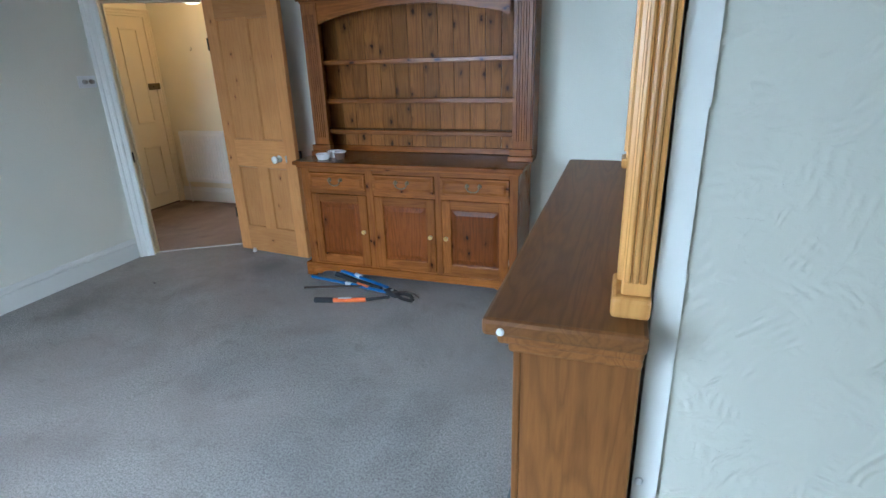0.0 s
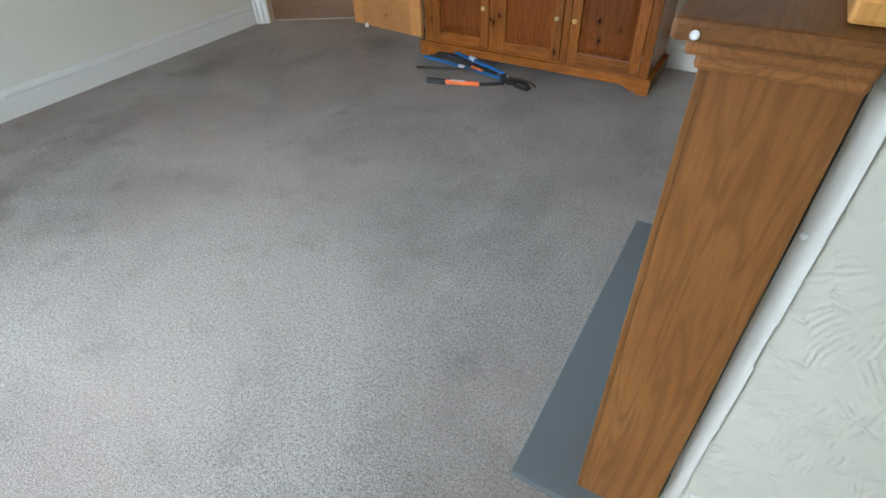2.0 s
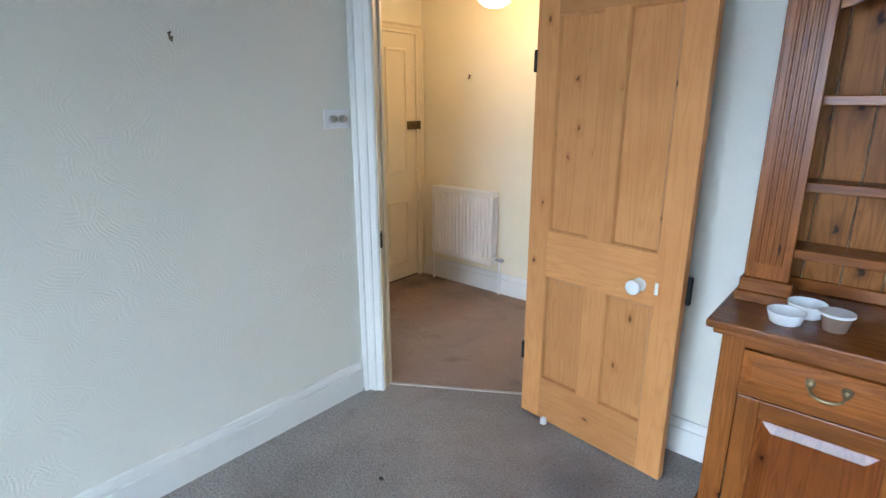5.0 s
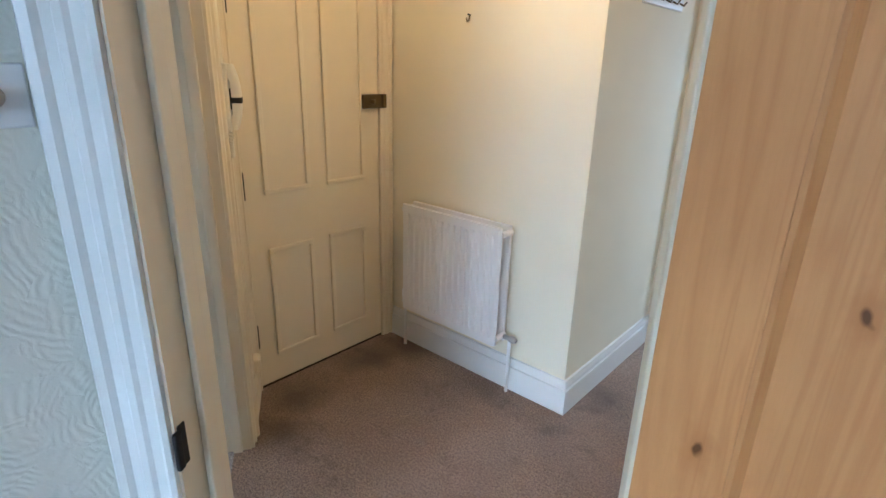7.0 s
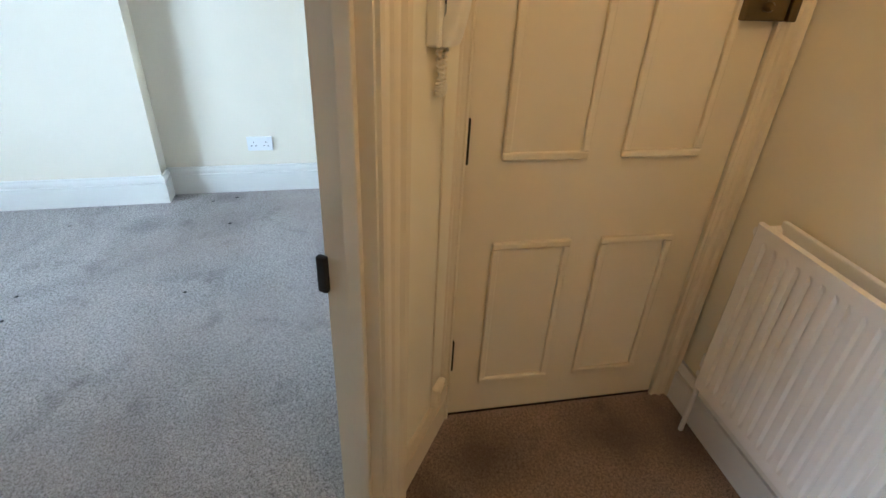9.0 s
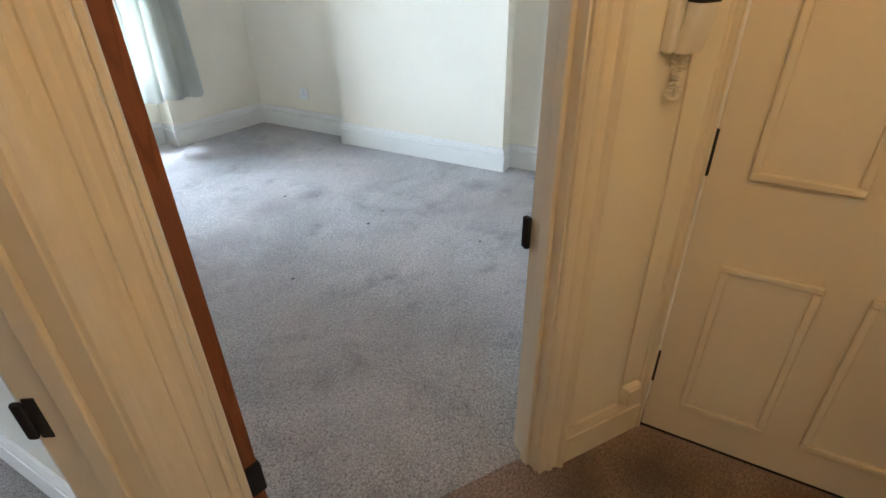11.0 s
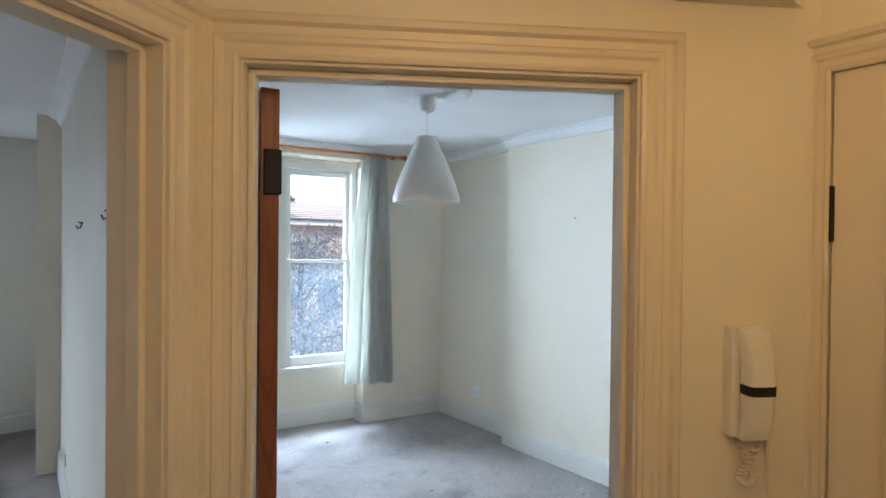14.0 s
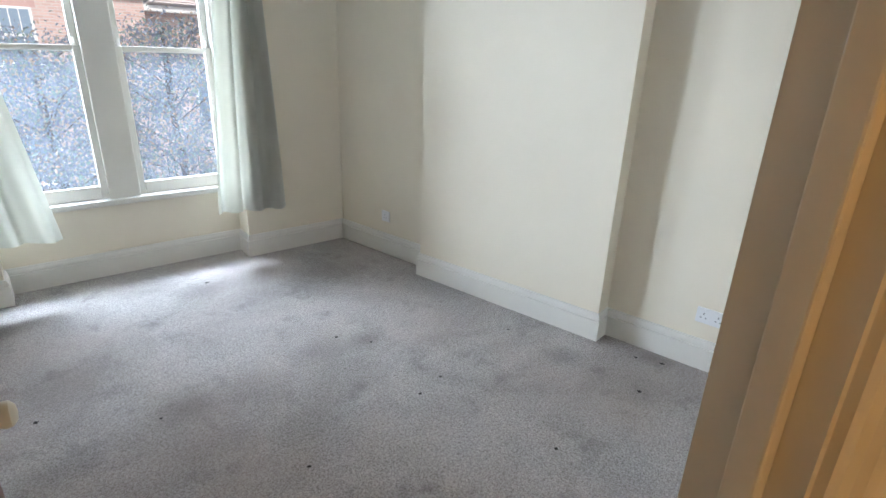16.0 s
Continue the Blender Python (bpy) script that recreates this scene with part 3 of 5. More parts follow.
architrave(frame_3, FD1 - FD0, 2.025, 0, 1, CREAM, 0.8, 0.002)
m4 = pose(CORX + 0.04, BATHY, 0)
frame_4 = door_frame("door_frame_4", m4, 0.76, 2.0, 0.12, CREAM, WHITE, "cream painted frame of the bathroom door")
part("threshold", boxed(0.02, 0.74, -0.01, 0.05, 0.0, 0.012, 0.003), WHITE, frame_4)
_ts = structure("threshold_strip", boxed(0.03, O1[1] - O1[0] - 0.03, T1 * 0.5 - 0.009, T1 * 0.5 + 0.009, 0.0, 0.006, 0.002), STEEL, "thin metal carpet strip across the doorway", "threshold")
_ts.matrix_basis = m1

# living room door, swung open against the dresser wall
PINE_RAILS = (0.0, 0.215, 0.745, 0.955, 1.86, 2.0)
hinge_1 = (-2.935, 3.413)
door_1 = panel_door("door_1", pose(hinge_1[0], hinge_1[1], 0.012, 0, 0, -7.2), 0.722, 1.975, 0.040, PINE, "stripped golden pine four-panel door standing open", PINE_RAILS)
knob(door_1, 0.555, 0.81, 0.040, PORCELAIN, PORCELAIN, 0.030)
part("keyhole_cover", boxed(0.618, 0.632, -0.005, 0.001, 0.785, 0.835, 0.004), PORCELAIN, door_1, "small white porcelain keyhole cover")
part("rim_lock", boxed(0.60, 0.735, 0.040, 0.062, 0.76, 0.87, 0.004), BLACK, door_1, "black iron rim lock")
for z in (0.28, 1.62):
    part("hinge", boxed(-0.012, 0.004, -0.004, 0.020, z, z + 0.09, 0.003), BLACK, door_1)
stop = thing("door_stop", pose(-2.79, 3.385, 0.0, 0, 0, 20), "small white rubber door stop on the carpet", "door stop")
part("body", lathe([(0.016, 0), (0.017, 0.012), (0.013, 0.028), (0.006, 0.032)], 14), PLASTIC, stop, "", True)

# bedroom door, swung into the bedroom
hinge_2 = APEX + D2 * (O2[0] + 0.045) + N2 * (T2 + 0.012)
door_2 = panel_door("door_2", pose(hinge_2.x, hinge_2.y, 0.012, 0, 0, 258.5) @ pose(0, -0.020, 0), 0.765, 1.975, 0.040, {a: BROWN_DOOR for a in "xyz"}, "dark varnished pine bedroom door standing open", PINE_RAILS)
knob(door_2, 0.70, 0.83, 0.040, IVORY, BRASS, 0.028)
for z in (0.26, 1.74):
    part("hinge", boxed(-0.010, 0.010, -0.004, 0.034, z, z + 0.10, 0.003), BLACK, door_2, "black iron butt hinge")

# front door
front = thing("door_3", pose(FDX, 0, 0), "cream painted front door with planted panel mouldings", "door", "", "structure")
part("leaf", boxed(-0.045, 0.0, FD0 + 0.004, FD1 - 0.004, 0.012, 2.022, 0.002), CREAM, front)
for y0, y1 in ((3.993, 4.230), (4.325, 4.557)):
    for z0, z1 in ((0.150, 0.692), (0.938, 1.912)):
        pn = part("panel", boxed(0.0005, 0.003, y0 + 0.02, y1 - 0.02, z0 + 0.02, z1 - 0.02), CREAM, front)
        for a, c, e, f in ((y0, y1, z0, z0 + 0.022), (y0, y1, z1 - 0.022, z1), (y0, y0 + 0.022, z0 + 0.022, z1 - 0.022), (y1 - 0.022, y1, z0 + 0.022, z1 - 0.022)):
            part("moulding", boxed(0.0, 0.014, a, c, e, f, 0.005), CREAM, pn)
for z in (0.22, 0.93, 1.66):
    part("hinge", boxed(-0.004, 0.012, FD0 - 0.001, FD0 + 0.009, z, z + 0.12, 0.003), BLACK, front, "black iron butt hinge")
lock = part("rim_lock", boxed(0.0, 0.030, 4.545, FD1 - 0.004, 1.285, 1.352, 0.004), DARK_BRASS, front, "aged dark brass night latch")
part("snib", lathe([(0.012, 0), (0.012, 0.012), (0.006, 0.02)], 12, None, pose(0.03, 4.60, 1.318, 0, 90, 0)), DARK_BRASS, lock, "", True)
part("keep", boxed(-0.0, 0.034, FD1 + 0.002, FD1 + 0.026, 1.285, 1.352, 0.004), DARK_BRASS, front, "aged dark brass lock keep")
for z in (1.955, 1.985):
    part("screw_hole", lathe([(0.005, 0), (0.005, 0.0015)], 8, None, pose(0.0, FD0 + 0.14, z, 0, 90, 0)), BLACK, front)
# A black strip stands in for the shade in the gap under the door.
part("gap_shade_strip", boxed(-0.05, -0.002, FD0, FD1, 0.0, 0.012), BLACK, front)
structure("wall_stair_landing", boxed(FDX - 0.9, FDX - 0.8, 3.7, 4.9, 0, H), WALL_HALL, "plain landing wall behind the front door", "wall")

# bathroom door and bathroom
door_4 = panel_door("door_4", pose(-3.622, BATHY + 0.11, 0.012, 0, 0, 83), 0.70, 1.95, 0.038, {a: BATH_DOOR for a in "xyz"}, "brown varnished pine bathroom door standing open", PINE_RAILS)
knob(door_4, 0.64, 0.90, 0.038, BRASS, BRASS, 0.025)
for z in (0.22, 1.64):
    part("hinge", boxed(-0.02, 0.02, -0.012, 0.012, z, z + 0.09, 0.003), BLACK, door_4, "black iron butt hinge")
LAMINATE = wood("pale_oak_laminate", (0.43, 0.245, 0.125), (0.31, 0.16, 0.075), "x", 0.0, 0.35, 22.0)
TILE = paint("white_wall_tile", (0.80, 0.85, 0.88), 0.15)
floor_bath = structure("floor_bathroom", boxed(-4.4, -2.3, BATHY + 0.003, 8.6, -0.12, 0.0), LAMINATE, "pale oak plank bathroom floor", "floor")
for i in range(9):
    part("plank", boxed(-4.4, -2.3, BATHY + 0.06 + i * 0.19, BATHY + 0.245 + i * 0.19, 0.0, 0.004, 0.001), LAMINATE, floor_bath)
structure("wall_bathroom_north", boxed(-4.4, -2.3, 8.55, 8.65, 0, H), TILE, "white tiled bathroom wall", "wall")
wall_bw = structure("wall_bathroom_west", boxed(-4.5, -4.4, BATHY, 8.6, 0, H), TILE, "white tiled bathroom wall", "wall")
structure("wall_bathroom_east", boxed(-2.3, -2.2, BATHY, 8.6, 0, H), TILE, "white tiled bathroom wall", "wall")
structure("ceiling_bathroom", boxed(-4.5, -2.2, BATHY + 0.1, 8.65, H, H + 0.1), CEIL, "white bathroom ceiling", "ceiling")
_td = boxed(0, 0.292, 0, 0.008, 0, 0.142, 0.002)
_first = part("tile", _td, TILE, bpy.data.objects["wall_bathroom_north"])
_first.location = (-4.35, 8.542, 0.02)
for i in range(7):
    for j in range(14):
        if (i, j) != (0, 0):
            t = new("tile", _first.data)
            t.parent = bpy.data.objects["wall_bathroom_north"]
            t.location = (-4.35 + i * 0.297, 8.542, 0.02 + j * 0.147)
wc = thing("toilet", pose(-3.30, 7.85, 0), "white ceramic toilet on the bathroom floor", "toilet")
part("pan", lathe([(0.10, 0), (0.11, 0.05), (0.10, 0.18), (0.15, 0.30), (0.19, 0.38), (0.19, 0.40), (0.13, 0.40), (0.10, 0.30), (0.02, 0.25)], 24), PORCELAIN, wc, "", True)
part("seat", lathe([(0.20, 0.402), (0.205, 0.412), (0.20, 0.424), (0.10, 0.43), (0.01, 0.43)], 24), PLASTIC, wc, "", True)
part("cistern", boxed(-0.21, 0.21, 0.24, 0.42, 0.40, 0.78, 0.02), PORCELAIN, wc)

# ---- the dresser ----
dresser = thing("dresser", pose(-1.24, 3.07, 0), "reddish stained pine Welsh dresser with plate shelves", "dresser")


def dbox(name, x0, x1, y0, y1, z0, z1, axis, parent=None, bevel=0.003, label="", mat=None):
    return part(name, boxed(x0 + 1.24, x1 + 1.24, y0, y1, z0, z1, bevel), mat or RED[axis], parent or dresser, label)


dbox("side_panel", -2.02, -1.995, 0.012, 0.48, 0.07, 0.835, "z")
dbox("side_panel", -0.475, -0.45, 0.012, 0.48, 0.07, 0.835, "z")
dbox("back_panel", -2.0, -0.47, 0.46, 0.48, 0.07, 0.835, "z")
dbox("worktop", -2.065, -0.415, -0.035, 0.49, 0.842, 0.870, "x", bevel=0.008)
dbox("worktop_moulding", -2.045, -0.435, -0.018, 0.48, 0.822, 0.842, "x", bevel=0.006)
for a, c in ((-2.02, -1.955), (-1.515, -1.458), (-1.01, -0.965), (-0.505, -0.45)):
    dbox("stile", a, c, 0.0, 0.03, 0.085, 0.822, "z")
for a, c in ((-1.955, -1.515), (-1.458, -1.01), (-0.965, -0.505)):
    for z0, z1 in ((0.085, 0.112), (0.640, 0.672), (0.794, 0.822)):
        dbox("rail", a, c, 0.001, 0.03, z0, z1, "x", bevel=0)
# plinth with shaped bracket feet
_bm = bmesh.new()
prof = [(-0.815, 0.10), (-0.815, 0.0), (-0.74, 0.0), (-0.725, 0.022), (-0.70, 0.012), (-0.672, 0.034), (-0.64, 0.046), (0.64, 0.046), (0.672, 0.034), (0.70, 0.012), (0.725, 0.022), (0.74, 0.0), (0.815, 0.0), (0.815, 0.10)]
f0 = [_bm.verts.new((x, -0.018, z)) for x, z in prof]
f1 = [_bm.verts.new((x, 0.010, z)) for x, z in prof]
_bm.faces.new(f0)
_bm.faces.new(f1[::-1])
for i in range(len(prof)):
    j = (i + 1) % len(prof)
    _bm.faces.new((f0[i], f0[j], f1[j], f1[i]))
part("plinth", _bm, RED["x"], dresser)
for x in (-0.815, 0.79):
    part("plinth_side", boxed(x, x + 0.025, 0.010, 0.48, 0.0, 0.10, 0.003), RED["y"], dresser)


def raised_panel(x0, x1, z0, z1, y, lift, edge):
    bm = bmesh.new()
    rows = []
    for i, yy in ((0.0, y), (0.012, y), (edge, y - lift)):
        rows.append([bm.verts.new(q) for q in ((x0 + i, yy, z0 + i), (x1 - i, yy, z0 + i), (x1 - i, yy, z1 - i), (x0 + i, yy, z1 - i))])
    for r, s in zip(rows, rows[1:]):
        for k in range(4):
            bm.faces.new((r[k], r[(k + 1) % 4], s[(k + 1) % 4], s[k]))
    bm.faces.new(rows[-1])
    return bm


def swan_handle(parent, x, z):
    for s in (-1, 1):
        part("post", lathe([(0.014, 0), (0.013, 0.004), (0.006, 0.008), (0.011, 0.014), (0.011, 0.020), (0.003, 0.024)], 12, None, pose(x + s * 0.042, -0.022, z + 0.012, 90)), DARK_BRASS, parent, "", True)
    pts = [(x + 0.042 * math.cos(a), -0.040, z + 0.008 - 0.034 * math.sin(a) ** 0.8) for a in [math.pi * i / 12 for i in range(13)]]
    part("drop_handle", tube(pts, 0.0048, 8), DARK_BRASS, parent, "dark brass swan-neck handle", True)


for a, c in ((-1.952, -1.518), (-1.455, -1.013), (-0.962, -0.508)):
    dr = dbox("drawer_front", a, c, -0.012, 0.02, 0.675, 0.791, "x", bevel=0.002)
    part("raised_field", raised_panel(a + 1.24, c + 1.24, 0.675, 0.791, -0.0125, 0.010, 0.030), RED["x"], dr)
    swan_handle(dr, (a + c) / 2 + 1.24, 0.737)
for a, c, kx in ((-1.952, -1.518, -1.548), (-1.455, -1.013, -1.045), (-0.962, -0.508, -0.932)):
    dd = dbox("door_stile", a, a + 0.062, -0.004, 0.018, 0.115, 0.637, "z")
    dd.name = "cabinet_door"
    dbox("stile", c - 0.062, c, -0.004, 0.018, 0.115, 0.637, "z", dd)
    dbox("rail", a + 0.062, c - 0.062, -0.004, 0.018, 0.115, 0.182, "x", dd)
    dbox("rail", a + 0.062, c - 0.062, -0.004, 0.018, 0.578, 0.637, "x", dd)
    part("raised_panel", raised_panel(a + 0.062 + 1.24, c - 0.062 + 1.24, 0.182, 0.578, 0.010, 0.011, 0.040), DEEP["z"], dd)
    part("knob", lathe([(0.010, 0), (0.007, 0.008), (0.015, 0.016), (0.016, 0.022), (0.010, 0.028), (0.002, 0.030)], 16, None, pose(kx + 1.24, -0.004, 0.375, 90)), BRASS, dd, "polished brass knob", True)
# plate rack
HY = 0.23
for x0, x1 in ((-2.03, -2.005), (-0.435, -0.41)):
    dbox("rack_side", x0, x1, HY + 0.015, 0.48, 0.872, 1.90, "z")
for x0, x1 in ((-2.035, -1.885), (-0.555, -0.405)):
    pl = dbox("pilaster", x0 + 0.015, x1 - 0.015, HY, HY + 0.028, 0.95, 1.90, "z")
    for k in range(5):
        xx = x0 + 0.034 + k * 0.0165
        dbox("reed", xx, xx + 0.011, HY - 0.007, HY + 0.002, 1.00, 1.83, "z", pl, 0.003)
    dbox("pilaster_base", x0, x1, HY - 0.02, HY + 0.035, 0.905, 0.95, "x", pl, 0.005)
    dbox("pilaster_foot", x0 - 0.008, x1 + 0.008, HY - 0.03, HY + 0.04, 0.8705, 0.905, "x", pl, 0.005)
for k in range(14):
    w = (2.0 - 0.44) / 14
    x0 = -2.0 + k * w
    dbox("back_plank", x0 + 0.0015, x0 + w - 0.0015, 0.455, 0.47, 0.872, 1.90, "z", bevel=0.002, mat=PLANK)
for z in (1.035, 1.254, 1.516):
    sh = dbox("plate_shelf", -2.003, -0.437, HY + 0.07, 0.455, z - 0.012, z + 0.010, "x")
    dbox("shelf_lip", -2.003, -0.437, HY + 0.06, HY + 0.072, z - 0.016, z + 0.016, "x", sh, 0.004)
dbox("back_rail", -2.0, -0.44, 0.435, 0.455, 0.8725, 0.915, "x")
_bm = bmesh.new()
n = 24
top = [(-0.655 + 1.33 * i / n, 1.905) for i in range(n + 1)]
low = [(-0.655 + 1.33 * i / n, 1.762 + 0.098 * math.sin(math.pi * i / n) ** 0.75) for i in range(n + 1)]
vv = [[[_bm.verts.new((x, y, z)) for x, z in line] for line in (low, top)] for y in (HY, HY + 0.022)]
for i in range(n):
    for a in vv:
        _bm.faces.new((a[0][i], a[0][i + 1], a[1][i + 1], a[1][i]))
    _bm.faces.new((vv[0][0][i], vv[1][0][i], vv[1][0][i + 1], vv[0][0][i + 1]))
part("arched_frieze", _bm, RED["x"], dresser)
dbox("top_board", -2.03, -0.41, HY, 0.48, 1.90, 1.915, "x")
for z, o in ((1.915, 0.01), (1.935, 0.03), (1.960, 0.055), (1.985, 0.075)):
    dbox("cornice", -2.04 - o, -0.40 + o, HY - o - 0.005, 0.48, z, z + 0.024, "x", bevel=0.006)

# bowls on the dresser
def bowl(name, x, y, r, h, mat, label):
    b = thing(name, pose(x, y, 0.870), label, "bowl")
    part("body", lathe([(r * 0.72, 0), (r * 0.80, 0.003), (r, h), (r * 0.96, h), (r * 0.74, 0.008), (0.004, 0.006)], 24), mat, b, "", True)
    return b


GLASS = material("brown_tinted_glass", (0.36, 0.25, 0.18), 0.08)[0]
GLASS.node_tree.nodes["Principled BSDF"].inputs["Transmission Weight"].default_value = 0.4
bowl("bowl", -1.875, 3.155, 0.052, 0.038, PLASTIC, "small white plastic tub on the dresser")
bowl("bowl", -1.835, 3.255, 0.054, 0.044, PLASTIC, "small white plastic tub at the back of the dresser")
jar = bowl("glass_jar", -1.755, 3.185, 0.042, 0.050, GLASS, "squat brown glass jar with a pale rim on the dresser")
part("rim", lathe([(0.041, 0.046), (0.045, 0.048), (0.045, 0.055), (0.039, 0.055)], 24), PLASTIC, jar, "white rim", True)

# tools on the carpet before the dresser
cutter = thing("bolt_cutters", pose(0, 0, 0), "long blue-handled bolt cutters with black jaws", "bolt cutters")
HX, HYY = -1.24, 2.825
part("handle", tube([(-1.975, 2.985, 0.016), (-1.70, 2.935, 0.020), (-1.30, 2.845, 0.028)], 0.0115, 10), BLUE, cutter, "blue tubular handle", True)
part("handle", tube([(-1.935, 3.145, 0.050), (-1.70, 3.03, 0.055), (-1.31, 2.885, 0.045)], 0.0115, 10), BLUE, cutter, "blue tubular handle", True)
part("grip", tube([(-1.80, 3.045, 0.028), (-1.60, 2.965, 0.030), (-1.36, 2.875, 0.030)], 0.019, 10), RUBBER, cutter, "black rubber grip", True)
for i, (xa, ya) in enumerate(((-1.66, 2.927), (-1.62, 3.008))):
    part("label_band", tube([(xa, ya, 0.021 + 0.033 * i), (xa + 0.05, ya - 0.011 - 0.010 * i, 0.022 + 0.032 * i)], 0.0135 + 0.004 * i, 10), PLASTIC, cutter, "white printed label band", True)
_bm = boxed(-0.05, 0.07, -0.028, 0.028, 0.010, 0.045, 0.008, pose(-1.27, 2.85, 0, 0, 0, -25))
part("pivot_block", _bm, BLACK, cutter)
for s in (-1, 1):
    jaw = [(-1.22, 2.83 + s * 0.012, 0.028), (-1.17, 2.815 + s * 0.035, 0.028), (-1.12, 2.80 + s * 0.032, 0.026), (-1.085, 2.775 + s * 0.010, 0.024)]
    part("jaw", tube(jaw, 0.012, 8), BLACK, cutter, "black forged jaw", True)
part("bolt", lathe([(0.010, 0), (0.010, 0.008), (0.006, 0.010)], 8, None, pose(-1.26, 2.845, 0.045)), STEEL, cutter)
lop = thing("loppers", pose(0, 0, 0), "garden loppers with an orange sleeve and black grip", "loppers")
part("grip", tube([(-1.735, 2.625, 0.018), (-1.61, 2.655, 0.018)], 0.0185, 12), RUBBER, lop, "black foam grip", True)
part("sleeve", tube([(-1.61, 2.655, 0.018), (-1.40, 2.718, 0.018)], 0.0155, 12), ORANGE, lop, "orange plastic sleeve", True)
part("label_band", boxed(-0.045, 0.045, -0.0075, 0.0075, 0.0, 0.0165, 0.002, pose(-1.535, 2.6775, 0.0185, 0, 0, 16.6)), PLASTIC, lop, "white printed band", True)
part("handle", tube([(-1.40, 2.718, 0.018), (-1.25, 2.775, 0.030)], 0.010, 10), BLACK, lop, "", True)
part("handle", tube([(-1.93, 2.80, 0.010), (-1.75, 2.86, 0.012), (-1.45, 2.90, 0.035)], 0.008, 10), RUST, lop, "dark rusty handle", True)
part("sleeve", tube([(-1.56, 2.915, 0.036), (-1.46, 2.880, 0.036)], 0.010, 10), ORANGE, lop, "orange plastic sleeve", True)
part("blade", tube([(-1.25, 2.82, 0.045), (-1.17, 2.86, 0.040), (-1.10, 2.855, 0.030), (-1.06, 2.83, 0.022)], 0.007, 8), RUST, lop, "curved steel blade", True)

# ---- fireplace ----
hearth = structure("hearth", boxed(-0.145, BRX, 0.480, 1.745, 0.0, 0.028, 0.004), SLATE, "grey slate hearth slab", "hearth")
surround = thing("fire_surround", pose(0, 0, 0.028), "brown oak fire surround with a mantel shelf", "fireplace surround")
part("mantel_shelf", boxed(-0.020, 0.199, 0.488, 1.690, 1.140, 1.167, 0.007), OAK["y"], surround)
part("shelf_moulding", boxed(-0.002, 0.197, 0.505, 1.673, 1.120, 1.140, 0.006), OAK["y"], surround)
part("shelf_moulding", boxed(0.012, 0.197, 0.518, 1.660, 1.100, 1.120, 0.006), OAK["y"], surround)
for y0, y1 in ((0.530, 0.700), (1.478, 1.648)):
    part("leg", boxed(0.028, 0.196, y0, y1, 0.0, 1.100, 0.003), OAK["z"], surround)
    part("leg_facing", boxed(0.018, 0.030, y0 - 0.002, y1 + 0.002, 0.0, 1.100, 0.003), OAK["z"], surround)
part("frieze", boxed(0.032, 0.196, 0.700, 1.478, 0.93, 1.100, 0.002), OAK["y"], surround)
part("wall_fixing", lathe([(0.006, 0), (0.006, 0.004), (0.003, 0.007)], 10, None, pose(0.212, 0.556, 0.885, 90)), PLASTIC, surround, "white screw head")
part("shelf_screw_cap", lathe([(0.0055, 0), (0.0055, 0.003), (0.003, 0.005)], 14, None, pose(0.008, 0.488, 1.150, 90)), PLASTIC, surround, "white plastic screw cap")
FLORAL, fn, fl, fb = material("blue_floral_tile", (0.85, 0.86, 0.88), 0.15)
_v = coords(fn, fl)
_f1 = ramp(fn, fl, noise_tex(fn, fl, _v, 16, 3, 0.6, 2.5), [(0.55, (0.82, 0.84, 0.88)), (0.60, (0.10, 0.25, 0.62))])
_f2 = ramp(fn, fl, noise_tex(fn, fl, coords(fn, fl, loc=(4, 2, 1)), 22, 2), [(0.66, (0, 0, 0)), (0.69, (1, 1, 1))])
fl.new(mix(fn, fl, _f2, _f1, (0.55, 0.30, 0.32)), fb.inputs["Base Color"])
insert = thing("fireplace_insert", pose(0, 0, 0.028), "black cast iron fireplace insert with blue floral tiles", "fireplace")
part("back_plate", boxed(0.200, 0.245, 0.700, 1.478, 0.0, 0.93), BLACK, insert)
for y, s in ((0.702, 1), (1.476, -1)):
    for k in range(5):
        bm = boxed(0.045, 0.190, -0.004, 0.004, 0.07 + k * 0.153, 0.22 + k * 0.153, 0.002)
        bmesh.ops.transform(bm, matrix=Matrix.Translation((0, y + s * 0.012, 0)), verts=bm.verts)
        part("tile", bm, FLORAL, insert, "blue and white floral tile")
    part("cheek_frame", boxed(0.034, 0.046, y - 0.004 if s > 0 else y - 0.018, y + 0.018 if s > 0 else y + 0.004, 0.0, 0.90), BLACK, insert)
    part("cheek_foot", boxed(0.034, 0.20, min(y, y + s * 0.03), max(y, y + s * 0.03), 0.0, 0.068, 0.004), BLACK, insert)
part("hood", boxed(0.120, 0.200, 0.78, 1.40, 0.70, 0.92, 0.01), BLACK, insert)
for k in range(9):
    part("grate_bar", tube([(0.150, 0.84 + k * 0.06, 0.06), (0.130, 0.84 + k * 0.06, 0.16), (0.140, 0.84 + k * 0.06, 0.24)], 0.006, 6), BLACK, insert)
part("grate_rail", tube([(0.145, 0.80, 0.10), (0.145, 1.38, 0.10)], 0.008, 6), BLACK, insert)
poker = thing("fire_poker", pose(0.085, 1.165, 0.028), "black twisted iron poker leaning in the fireplace", "poker")
_bm = bmesh.new()
for s in (0, math.pi):
    tube([(0.010 * math.cos(s + i * 0.9) + 0.001 * i, 0.010 * math.sin(s + i * 0.9) + 0.002 * i, 0.006 + 0.014 * i) for i in range(14)], 0.007, 6, _bm)
part("shaft", _bm, BLACK, poker, "", True)
